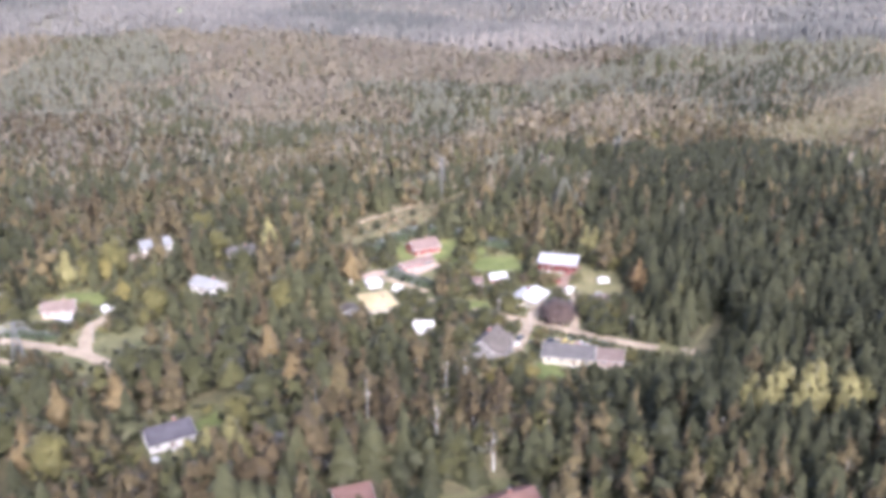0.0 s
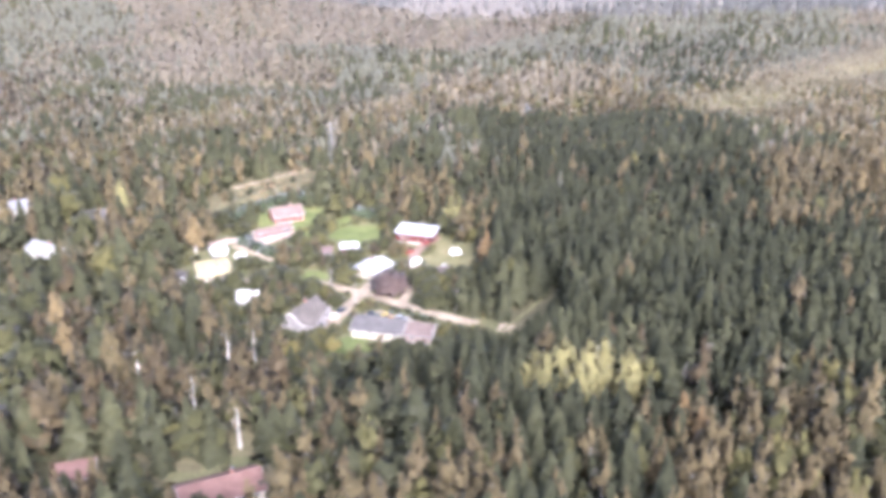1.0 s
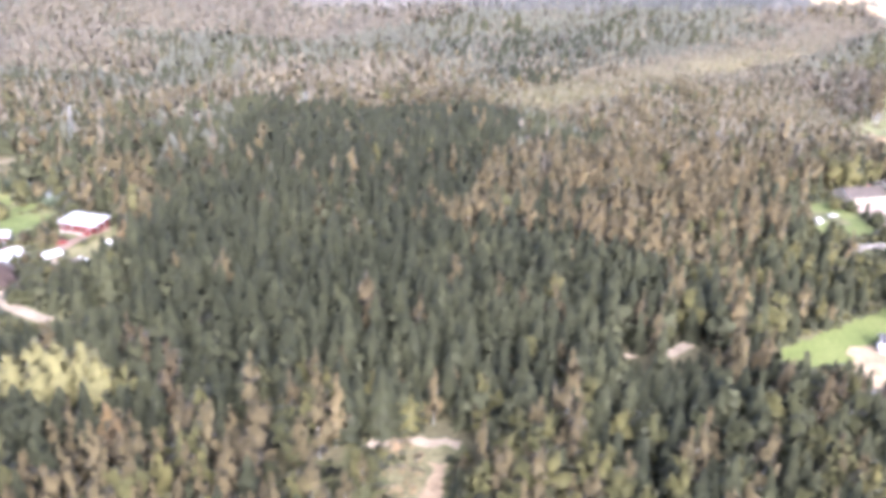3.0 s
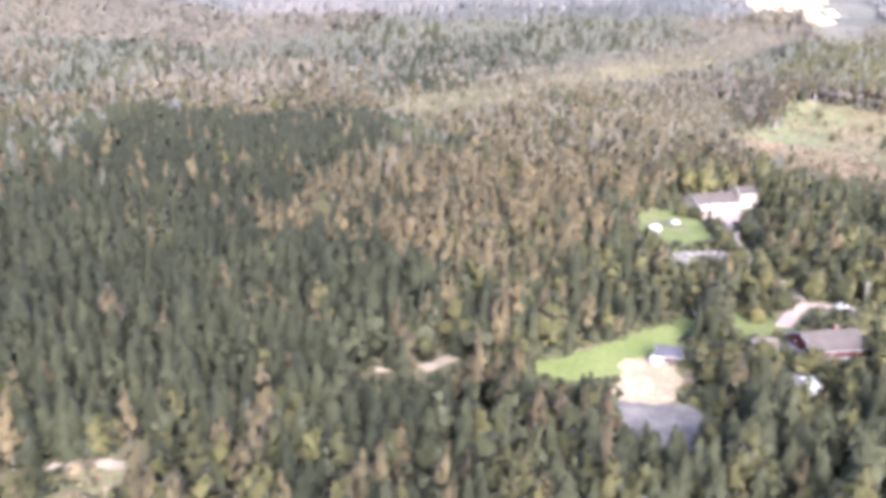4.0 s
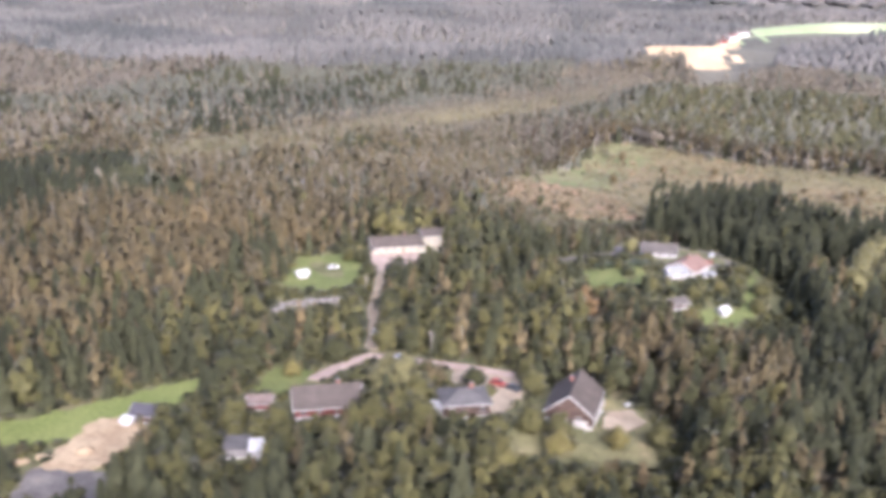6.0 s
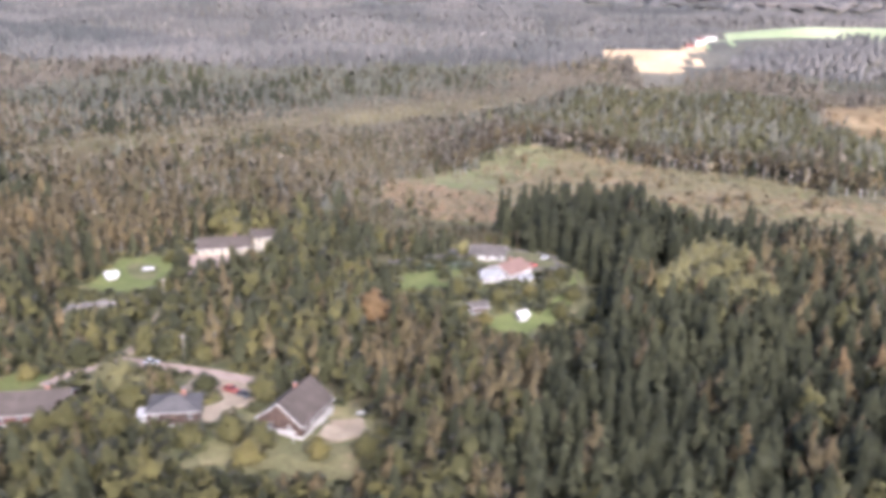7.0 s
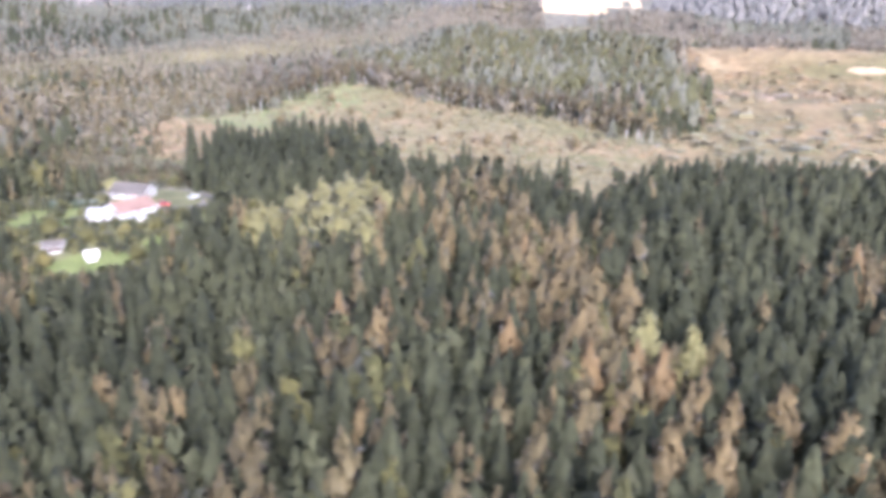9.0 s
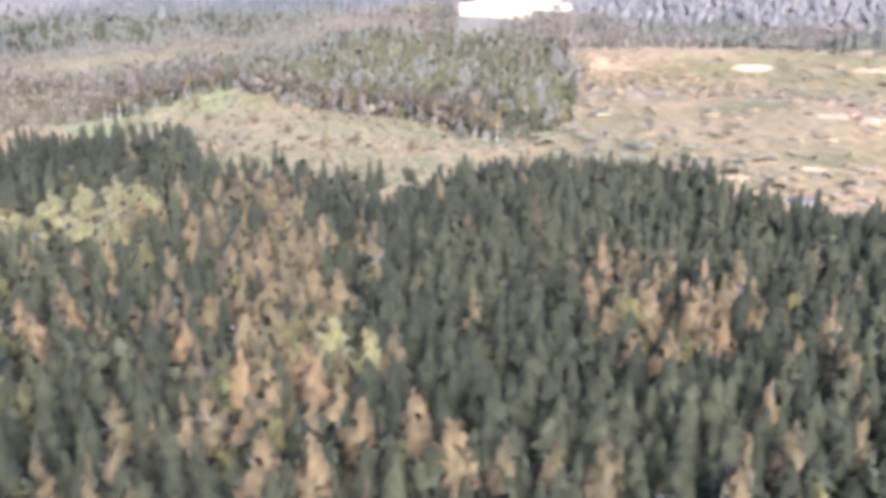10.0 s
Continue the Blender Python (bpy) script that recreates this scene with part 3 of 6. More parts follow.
def house(name, x, y, L, W, turn, hw, wall, roof, label, rise=None, seen=0.7, style="gable", chimney=True, over=0.35, sill=None, wings=(), windows=True, two=False, category="house", lift=0.0):
    """A house with its long side L along local x. rise: ridge above the eaves."""
    rise = rise if rise is not None else 0.28 * W
    c, s = math.cos(radians(turn)), math.sin(radians(turn))
    corner = [gz(x + c * dx - s * dy, y + s * dx + c * dy) for dx in (-L / 2, L / 2) for dy in (-W / 2, W / 2)]
    z0 = 0.5 * (max(corner) + sum(corner) / 4) + 0.15 + lift
    root = tagged(new(name), label, category)
    root.matrix_world = pose(x, y, z0, 0, 0, turn)
    HOUSES.append((x, y, abs(L * c) / 2 + abs(W * s) / 2, abs(L * s) / 2 + abs(W * c) / 2))
    drop = max(corner) - min(corner) + 0.4
    part("plinth", boxes((0, 0, -drop / 2, L + 0.06, W + 0.06, drop)), M_STONE, root)
    if style == "gable":
        part("wall", prism([(-W / 2, 0), (W / 2, 0), (W / 2, hw), (0, hw + rise), (-W / 2, hw)], L), WALLS[wall], root)
        e, k = W / 2 + over, rise / (W / 2)
        t = 0.14
        z = hw - over * k
        part("roof", prism([(-e, z + 0.03), (0, hw + rise + 0.03), (e, z + 0.03), (e, z + t), (0, hw + rise + t + 0.03), (-e, z + t)], L + 2 * over), ROOFS[roof], root)
        part("ridge_cap", prism([(-0.16, hw + rise + 0.10), (0.16, hw + rise + 0.10), (0, hw + rise + 0.24)], L + 2 * over + 0.04), ROOFS[roof], root)
        for sx in (-1, 1):
            for sy in (-1, 1):
                bm = prism([(0, hw + rise - 0.06), (sy * (e + 0.02), z - 0.07), (sy * (e + 0.02), z + 0.10), (0, hw + rise + 0.12)], 0.06)
                bmesh.ops.translate(bm, verts=bm.verts, vec=(sx * (L / 2 + over + 0.03), 0, 0))
                part("barge_board", bm, M_TRIM, root)
    elif style == "hip":
        part("wall", boxes((0, 0, hw / 2, L, W, hw)), WALLS[wall], root)
        bm = bmesh.new()
        e, f, r = L / 2 + over, W / 2 + over, max(0.2, L / 2 - W / 2)
        q = [bm.verts.new(p) for p in ((-e, -f, hw - 0.04), (e, -f, hw - 0.04), (e, f, hw - 0.04), (-e, f, hw - 0.04), (-e, -f, hw + 0.08), (e, -f, hw + 0.08), (e, f, hw + 0.08), (-e, f, hw + 0.08), (-r, 0, hw + rise), (r, 0, hw + rise))]
        for f4 in ((3, 2, 1, 0), (0, 1, 5, 4), (1, 2, 6, 5), (2, 3, 7, 6), (3, 0, 4, 7), (4, 5, 9, 8), (5, 6, 9), (6, 7, 8, 9), (7, 4, 8)):
            bm.faces.new([q[i] for i in f4])
        part("roof", bm, ROOFS[roof], root)
    else:   # one slope, high at the back
        part("wall", prism([(-W / 2, 0), (W / 2, 0), (W / 2, hw + rise), (-W / 2, hw)], L), WALLS[wall], root)
        k, e = rise / W, W / 2 + over
        za, zb = hw + rise / 2 - e * k, hw + rise / 2 + e * k
        part("roof", prism([(-e, za + 0.03), (e, zb + 0.03), (e, zb + 0.17), (-e, za + 0.17)], L + 2 * over), ROOFS[roof], root)
    for sy in (-1, 1):
        if style != "shed":
            bm = bmesh.new()
            add_box(bm, 0, sy * (W / 2 + over + 0.02), hw - (over * rise / (W / 2) if style == "gable" else 0) + 0.02, L + 2 * over, 0.09, 0.09)
            part("gutter", bm, M_TRIM, root)
    if chimney:
        cz = hw + rise * 0.75
        ch = part("chimney", boxes((L * 0.18, W * 0.12, cz + 0.35, 0.42, 0.42, 1.1)), M_BRICK, root)
        part("cap", boxes((L * 0.18, W * 0.12, cz + 0.94, 0.52, 0.52, 0.08)), M_STEEL, ch)
    if windows:
        n = max(2, int(L / 1.9))
        rows_ = ((hw * 0.56,) if not two else (hw * 0.28, hw * 0.76))
        for wz in rows_:
            for i in range(n):
                wx = (i + 0.5) / n * L - L / 2
                for face, wy in (("f", -W / 2 - 0.02), ("b", W / 2 + 0.02)):
                    if face == "f" and i == n // 2 and wz == rows_[0]:
                        door = part("door", bevelled(boxes((0, 0, 0.54, 0.52, 0.09, 1.08)), 0.02), M_DARKDOOR, root)
                        door.matrix_local = pose(wx, wy, 0.02)
                        part("handle", boxes((0.18, -0.06, 0.5, 0.08, 0.05, 0.03)), M_STEEL, door)
                        part("step", boxes((0, -0.35, -0.1, 0.9, 0.6, 0.18)), M_STONE, door)
                    else:
                        add_window(root, wx, wy, wz, 0.62, 0.62, face)
            for face, wx in (("l", -L / 2 - 0.02), ("r", L / 2 + 0.02)):
                for wy in (-W * 0.22, W * 0.22):
                    add_window(root, wx, wy, wz, 0.55, 0.6, face)
    for (wx, wy, wl, ww, wt, wh, wr) in wings:   # cross wings with a gable of their own
        m = pose(wx, wy, 0, 0, 0, wt)
        bm = prism([(-ww / 2, -drop), (ww / 2, -drop), (ww / 2, wh), (0, wh + wr), (-ww / 2, wh)], wl)
        bm.transform(m)
        wing = part("wing", bm, WALLS[wall], root)
        e, k, z = ww / 2 + over, wr / (ww / 2), wh - over * wr / (ww / 2)
        bm = prism([(-e, z + 0.04), (0, wh + wr + 0.04), (e, z + 0.04), (e, z + 0.18), (0, wh + wr + 0.18), (-e, z + 0.18)], wl + 2 * over)
        bm.transform(m)
        part("wing_roof", bm, ROOFS[roof], wing)
        for face in (-1, 1):
            bm = boxes((face * (wl / 2 + 0.02), 0, wh * 0.55, 0.05, 0.7, 0.6))
            bm.transform(m)
            part("wing_window", bm, M_GLASS, wing)
    n = max(2, int(L / 2))
    for i in range(n + 1):
        SIGHT.append((x + c * (i / n - 0.5) * L, y + s * (i / n - 0.5) * L - 0.5 * W * abs(c), 1.2, seen + 0.4))
    return root


house("house", -6.9, 219.6, 7.4, 5.2, 30, 1.5, "red", "pink", "red timber house with a weathered pink gable roof on a lawn", 1.7)
house("outbuilding", -8.4, 209.4, 9.2, 2.6, 40, 0.9, "red", "pink", "long low red outbuilding with a pale pink roof", 0.7, chimney=False)
house("house", -16.2, 183.8, 9.0, 6.6, -68, 1.1, "cream", "cream", "bungalow with a pale yellow hipped roof among trees", 1.1, style="hip")
house("garage", -22.0, 178.5, 3.6, 3.0, -68, 1.1, "grey", "grey", "small grey garage beside the yellow-roofed bungalow", 0.5, chimney=False, windows=False, category="garage")
house("carport", -18.0, 195.0, 3.4, 2.2, 30, 1.0, "white", "white", "white flat carport beside a paved drive", 0.2, style="shed", chimney=False, windows=False, category="carport")
house("cottage", -5.6, 170.8, 3.6, 2.0, 4, 1.0, "white", "white", "white cottage with a bright white roof under trees", 0.5, chimney=False)
house("annex", -6.2, 168.6, 1.6, 1.8, 4, 0.8, "white", "white", "small white annex beside the cottage", 0.4, style="shed", chimney=False, windows=False, category="shed")
house("house", 18.2, 186.8, 7.4, 6.2, 60, 1.1, "cream", "white", "bungalow with a large bright white metal roof", 0.9)
house("metal_shed", 27.2, 206.6, 9.0, 5.4, -16, 1.9, "darkred", "bluewhite", "dark red barn with a pale blue-white metal roof", 0.5, style="shed", chimney=False, over=0.5, category="barn")
house("outbuilding", 11.6, 199.2, 3.6, 2.8, 15, 1.2, "red", "bluewhite", "red shed with a pale metal roof beside a lawn", 0.7, chimney=False, category="shed")
house("outbuilding", 6.8, 197.0, 1.9, 1.6, 15, 0.9, "grey", "pink", "little grey shed with a pink roof", 0.4, style="shed", chimney=False, windows=False, category="shed")
house("house", 7.8, 159.6, 8.4, 4.8, 66, 1.7, "grey", "grey", "grey house with a steep grey cross-gabled roof", 1.9, wings=((-1.6, -2.2, 5.4, 4.2, 90, 1.9, 1.5), (2.4, -1.4, 4.4, 3.4, 90, 1.9, 1.2)))
house("house", 23.0, 154.8, 9.4, 6.4, -12, 1.5, "cream", "dark", "long cream bungalow with a dark slate roof beside a lawn", 1.2)
house("house", 30.6, 152.4, 4.6, 5.2, -12, 1.5, "pink", "brown", "small house with a faded brown roof at the road end", 1.1, chimney=False)
house("shed", 34.6, 183.8, 2.6, 2.0, 20, 0.9, "brown", "brown", "low shed with a brown roof on bare soil", 0.4, style="shed", chimney=False, windows=False, category="shed")
# western hamlet
house("house", -84.6, 175.8, 6.4, 4.2, 16, 1.5, "pink", "brown", "pale pink house with a weathered brown roof beside a gravel road", 1.3)
house("outbuilding", -81.0, 170.2, 3.2, 2.2, 10, 1.0, "white", "white", "small white outbuilding in a garden", 0.3, style="shed", chimney=False, windows=False, category="shed")
house("shed", -74.2, 176.5, 2.2, 1.6, 20, 0.8, "white", "white", "small white shed at the road end", 0.3, style="shed", chimney=False, windows=False, category="shed")
house("house", -77.4, 218.8, 7.4, 4.6, 34, 1.6, "white", "bluegrey", "white house with a pale grey metal roof among tall trees", 1.2)
house("house", -53.4, 213.2, 6.4, 4.6, 24, 1.5, "cream", "dark", "dark-roofed house hidden among autumn trees", 1.3)
house("house", -56.0, 190.4, 7.4, 4.4, -32, 1.5, "white", "bluegrey", "white house with a pale grey metal roof half hidden by trees", 1.2)
house("house", -45.0, 122.8, 7.0, 5.0, 32, 1.6, "white", "navy", "white house with a smooth blue-black roof below trees", 1.5)
house("house", 6.6, 102.2, 10.4, 5.6, 27, 1.6, "cream", "red", "house with a long faded red tile roof", 1.4, 4.5)
house("house", -14.0, 105.8, 5.0, 4.0, 20, 1.5, "cream", "red", "small house with a faded red roof among trees", 1.2, 4.0, chimney=False)
# sand yard
house("hut", 183.8, 153.2, 3.4, 2.8, -8, 1.2, "brown", "navy", "dark hut with a blue-black roof beside a hay field", 0.8, chimney=False)
house("pump_house", 181.6, 151.2, 1.1, 0.9, -8, 0.7, "white", "white", "tiny white pump house on sand", 0.2, style="shed", chimney=False, windows=False, category="shed")
# eastern village
house("house", 213.4, 237.0, 12.0, 6.4, 16, 1.6, "cream", "mauve", "long cream house with a faded brown gable roof", 1.5)
house("house", 221.4, 239.4, 5.2, 5.6, 16, 3.7, "cream", "mauve", "two-storey cream house with a low brown roof", 0.9, chimney=False, two=True)
house("tent", 194.9, 217.4, 2.0, 1.6, 30, 0.9, "white", "white", "white garden tent on the lawn", 0.4, chimney=False, windows=False, category="tent")
house("house", 208.8, 154.4, 9.2, 6.6, 12, 1.3, "darkred", "mauve", "dark red house with a broad faded brown roof", 1.6)
house("shed", 199.2, 155.2, 3.2, 2.0, 6, 1.1, "darkred", "brown", "dark red garden shed beside a lawn", 0.6, chimney=False, windows=False, category="shed")
house("shed", 199.0, 142.4, 2.6, 2.2, 4, 1.3, "grey", "dark", "dark grey shed below the brown house", 0.3, style="shed", chimney=False, windows=False, category="shed")
house("summer_house", 201.6, 141.8, 1.3, 2.2, 8, 1.2, "white", "white", "small white summer house beside a dark shed", 0.2, style="shed", chimney=False, windows=False, category="shed")
house("house", 228.0, 153.2, 6.4, 5.0, 10, 1.7, "brown", "dark", "brown house with a dark hipped roof and pale drive", 1.2, style="hip")
house("porch", 224.4, 152.0, 1.2, 1.4, 10, 0.7, "white", "white", "small white porch beside the brown house", 0.2, style="shed", chimney=False, windows=False, category="porch")
house("house", 243.6, 154.6, 8.6, 6.4, 72, 1.7, "brown", "mauve", "dark timber house with a steep grey-brown gable roof and white balcony", 2.5)
house("barn", 271.9, 228.8, 7.2, 5.4, -8, 1.0, "white", "grey", "white barn with a pale grey roof on an asphalt farmyard", 1.3, chimney=False, category="barn")
house("house", 275.6, 217.4, 7.2, 5.8, 50, 0.85, "white", "salmon", "white farmhouse with a salmon tile roof", 1.3)
house("house", 271.8, 212.8, 3.8, 2.7, 10, 0.8, "white", "bluegrey", "white wing with a pale blue metal roof", 1.0, chimney=False)
house("greenhouse", 278.4, 213.0, 2.4, 1.3, 30, 0.6, "white", "bluegrey", "low white greenhouse beside the farm", 0.4, chimney=False, windows=False, category="greenhouse")
house("shed", 269.0, 199.2, 3.0, 2.4, 20, 0.9, "brown", "grey", "grey garden shed among bushes", 0.6, chimney=False, windows=False, category="shed")
house("tent", 276.8, 196.2, 1.6, 1.5, 30, 0.9, "white", "white", "white tent on the rough lawn", 0.5, chimney=False, windows=False, category="tent")
house("house", 503, 938, 12, 7, 20, 3.4, "white", "red", "far white farmhouse with a red roof by fields", 2.4, chimney=False)
house("barn", 517, 956, 14, 7, 10, 3.6, "white", "grey", "far white barn with a grey roof by fields", 2.6, chimney=False, windows=False, category="barn")
house("barn", 492, 930, 8, 6, -10, 3.0, "red", "grey", "far small red barn beside the stubble field", 2.0, chimney=False, windows=False, category="barn")
# far farms
for x, y, w, k, tn in ((487, 965, 12, "cream", 10), (506, 975, 8, "red", 40), (472, 945, 7, "white", -20), (535, 1020, 10, "cream", 0), (-82, 505, 6.5, "grey", 20), (-74, 509, 4.5, "cream", -10), (-340, 970, 14, "white", 15), (452, 246, 4.0, "white", 10)):
    house("farm_building", x, y, w, w * 0.55, tn, w * 0.2, k, "grey" if k != "red" else "pink", "pale far farm building at the edge of fields" if k != "red" else "reddish far farm building at the edge of fields", w * 0.14, chimney=False, windows=False, lift=0, category="farm building")

# ---------------------------------------------------------------- things in the yards
def car(x, y, turn, paint, label, s=1.0):
    z = gz(x, y) + 0.22
    root = tagged(new("car"), label, "car")
    root.matrix_world = pose(x, y, z, 0, 0, turn)
    bm = prism([(-1.15, 0.14), (1.15, 0.14), (1.17, 0.36), (1.05, 0.48), (0.55, 0.50), (-1.05, 0.52), (-1.17, 0.40)], 0.92)
    bm.transform(pose(0, 0, 0, 0, 0, -90))
    part("body", bevelled(bm, 0.03), PAINT[paint], root)
    bm = prism([(-1.0, 0.50), (0.60, 0.49), (0.22, 0.78), (-0.75, 0.79)], 0.80)
    bm.transform(pose(0, 0, 0, 0, 0, -90))
    cab = part("cabin", bevelled(bm, 0.03), M_GLASS, root, "dark tinted glass")
    part("roof_panel", bevelled(boxes((-0.26, 0, 0.795, 0.95, 0.74, 0.05)), 0.015), PAINT[paint], cab)
    for wx in (-0.72, 0.72):
        for wy in (-0.42, 0.42):
            bm = bmesh.new()
            bmesh.ops.create_cone(bm, segments=14, radius1=0.17, radius2=0.17, depth=0.12, cap_ends=True, matrix=pose(wx, wy, 0.15, 90))
            w = part("wheel", bm, M_TYRE, root)
            bm = bmesh.new()
            bmesh.ops.create_cone(bm, segments=10, radius1=0.1, radius2=0.1, depth=0.14, cap_ends=True, matrix=pose(wx, wy, 0.15, 90))
            part("rim", bm, M_STEEL, w)
    for wy in (-0.32, 0.32):
        part("headlight", boxes((1.13, wy, 0.36, 0.06, 0.18, 0.09)), M_TRIM, root)
    return root


def caravan(x, y, turn, label, L=2.9):
    root = tagged(new("caravan"), label, "caravan")
    root.matrix_world = pose(x, y, gz(x, y) + 0.2, 0, 0, turn)
    bm = prism([(-L / 2, 0.25), (L / 2, 0.25), (L / 2 + 0.05, 0.8), (L / 2 - 0.25, 1.3), (-L / 2 + 0.15, 1.35), (-L / 2, 1.0)], 1.15)
    bm.transform(pose(0, 0, 0, 0, 0, -90))
    part("body", bevelled(bm, 0.05), PAINT["white"], root)
    for wy in (-0.59, 0.59):
        part("side_window", boxes((0.2, wy, 0.88, 1.2, 0.03, 0.32)), M_GLASS, root)
    for wy in (-0.5, 0.5):
        bm = bmesh.new()
        bmesh.ops.create_cone(bm, segments=14, radius1=0.18, radius2=0.18, depth=0.12, cap_ends=True, matrix=pose(0, wy, 0.16, 90))
        part("wheel", bm, M_TYRE, root)
    part("drawbar", boxes((L / 2 + 0.4, 0, 0.28, 0.9, 0.08, 0.07)), M_STEEL, root)


car(233.2, 161.8, -30, "red", "red car parked on a gravel drive")
car(235.4, 160.2, -35, "dark", "dark car parked behind a red car")
car(280.6, 221.6, 10, "red", "red car parked beside the farmhouse")
car(279.2, 219.6, 25, "white", "white car parked beside the farmhouse")
car(284.0, 229.5, 60, "white", "white car parked at the yard edge")
car(213.0, 185.6, 80, "white", "white car standing on the gravel lane")
car(200.8, 222.2, 15, "white", "white car standing on the lawn")
car(13.0, 161.4, 30, "white", "white car in the yard of the grey house")
car(14.4, 164.6, 60, "dark", "dark car beside the village lane")
car(20.6, 162.6, -20, "dark", "dark car parked on the gravel yard")
car(23.6, 161.6, -30, "yellow", "yellow car parked on the gravel yard")
car(26.4, 160.4, -20, "silver", "silver car parked on the gravel yard")
car(26.0, 197.4, 50, "red", "red car in front of the dark red barn")
car(29.6, 203.0, 55, "red", "red car on the dirt track by the barn")
car(-13.4, 205.6, 20, "dark", "dark car on the paved yard")
car(-5.4, 210.4, 40, "dark", "dark car beside the long outbuilding")
car(218.4, 172.0, -10, "silver", "silver car on the lane between houses")
car(34.4, 187.6, 10, "white", "white car beside bare soil")
caravan(27.4, 189.6, 54, "long white caravan parked beside the drive", 4.2)
caravan(36.6, 195.6, 15, "white caravan on rough grass", 2.6)
caravan(-12.2, 192.2, -20, "white caravan under trees by the bungalow", 2.4)


def boulder(x, y, w, d, h, turn, label):
    """A split, weathered block of bedrock."""
    bm = bmesh.new()
    bmesh.ops.create_icosphere(bm, subdivisions=3, radius=1)
    for v in bm.verts:
        q = noise.noise_vector(v.co * 1.3 + Vector((x, y, 0)))
        c = v.co + 0.35 * q + 0.10 * noise.noise_vector(v.co * 5 + Vector((y, x, 0)))
        top = min(c.z, 0.55 + 0.15 * q.x)
        v.co = Vector((c.x * w, c.y * d, max(-0.3, top) * h))
    me = bpy.data.meshes.new("boulder")
    bm.to_mesh(me)
    bm.free()
    me.materials.append(M_ROCK)
    ob = tagged(new("boulder", me), label, "rock", "rock ledge")
    ob.matrix_world = pose(x, y, gz(x, y) + 0.1, 0, 0, turn)
    SIGHT.append((x, y, w, 0.5))
    OPEN.append([(x - w, y - d - 0.6), (x - w, y + d + 0.4), (x + w, y + d + 0.4), (x + w, y - d - 0.6)])


for x, y, w, d, h, tn in ((193.6, 197.4, 1.5, 1.0, 1.5, 20), (194.2, 200.4, 1.3, 1.0, 1.3, 50), (196.4, 201.8, 1.6, 1.0, 1.2, 5), (199.0, 202.6, 1.7, 1.1, 1.3, -10), (201.6, 203.0, 1.5, 0.9, 1.2, 12), (204.2, 203.4, 1.7, 1.0, 1.4, 0), (206.6, 203.0, 1.2, 0.9, 1.2, 35), (197.8, 199.6, 1.2, 0.8, 0.9, 70), (205.4, 200.8, 1.0, 0.7, 0.9, 25)):
    boulder(x, y, w, d, h, tn, "pale weathered rock in a ledge below the lawn")


def tarp(x, y, r, label, mat=None):
    bm = bmesh.new()
    bmesh.ops.create_icosphere(bm, subdivisions=2, radius=r)
    for v in bm.verts:
        q = noise.noise(v.co * 1.7 + Vector((x, y, 0)))
        v.co = Vector((v.co.x * (1.2 + 0.4 * q), v.co.y * (1.0 + 0.3 * q), max(-0.1, v.co.z) * (0.7 + 0.3 * q)))
    me = bpy.data.meshes.new("tarpaulin")
    bm.to_mesh(me)
    bm.free()
    me.materials.append(mat or M_TRIM)
    ob = tagged(new("tarpaulin", me), label, "tarp")
    ob.matrix_world = pose(x, y, gz(x, y) + 0.1)
    SIGHT.append((x, y, r, 0.4))


tarp(-34.8, 128.4, 0.8, "white tarpaulin heap on a shaded lawn")
tarp(-45.5, 117.2, 0.7, "white tarpaulin heap beside a house")
tarp(173.6, 142.6, 0.7, "heap of pale rubble at the yard rim", M_SAND)
tarp(171.6, 141.4, 0.8, "heap of pale sand at the yard rim", M_SAND)
tarp(185.4, 145.6, 0.7, "heap of brown earth beside the sand", M_SOIL)
tarp(186.0, 148.0, 0.6, "heap of brown earth beside the hut", M_SOIL)
tarp(178.6, 144.2, 1.1, "heap of pale brown soil on the sand", M_SAND)
tarp(252.0, 158.4, 0.6, "pale stones beside the terrace", M_STONE)

# white balcony along the gabled house
for x, y, L, tn in ((241.8, 149.7, 5.6, -14), (246.9, 154.4, 6.2, 72)):
    root = tagged(new("balcony"), "white painted balcony railing along the gabled house", "balcony")
    root.matrix_world = pose(x, y, gz(x, y) + 0.9, 0, 0, tn)
    part("deck", boxes((0, 0, 0, L, 0.9, 0.1)), M_TIMBER, root)
    part("handrail", boxes((0, -0.42, 0.5, L, 0.07, 0.07)), M_TRIM, root)
    n = int(L / 0.3)
    for i in range(n + 1):
        part("baluster", boxes(((i / n - 0.5) * L, -0.42, 0.25, 0.16, 0.03, 0.5)), M_TRIM, root)
    for i in range(3):
        part("post", boxes(((i / 2 - 0.5) * (L - 0.2), -0.36, -0.6, 0.1, 0.1, 1.2)), M_TRIM, root)


def pole(x, y, h, label):
    root = tagged(new("utility_pole"), label, "pole")
    root.matrix_world = pose(x, y, gz(x, y) - 0.1)
    bm = bmesh.new()
    bmesh.ops.create_cone(bm, segments=10, radius1=0.10, radius2=0.065, depth=h, cap_ends=True, matrix=pose(0, 0, h / 2))
    part("mast", bm, M_TIMBER, root)
    arm = part("crossarm", boxes((0, 0, h - 0.35, 0.9, 0.08, 0.08)), M_TIMBER, root)
    for dx in (-0.4, 0.0, 0.4):
        bm = bmesh.new()
        bmesh.ops.create_cone(bm, segments=8, radius1=0.05, radius2=0.03, depth=0.16, cap_ends=True, matrix=pose(dx, 0, h - 0.23))
        part("insulator", bm, M_STONE, arm)


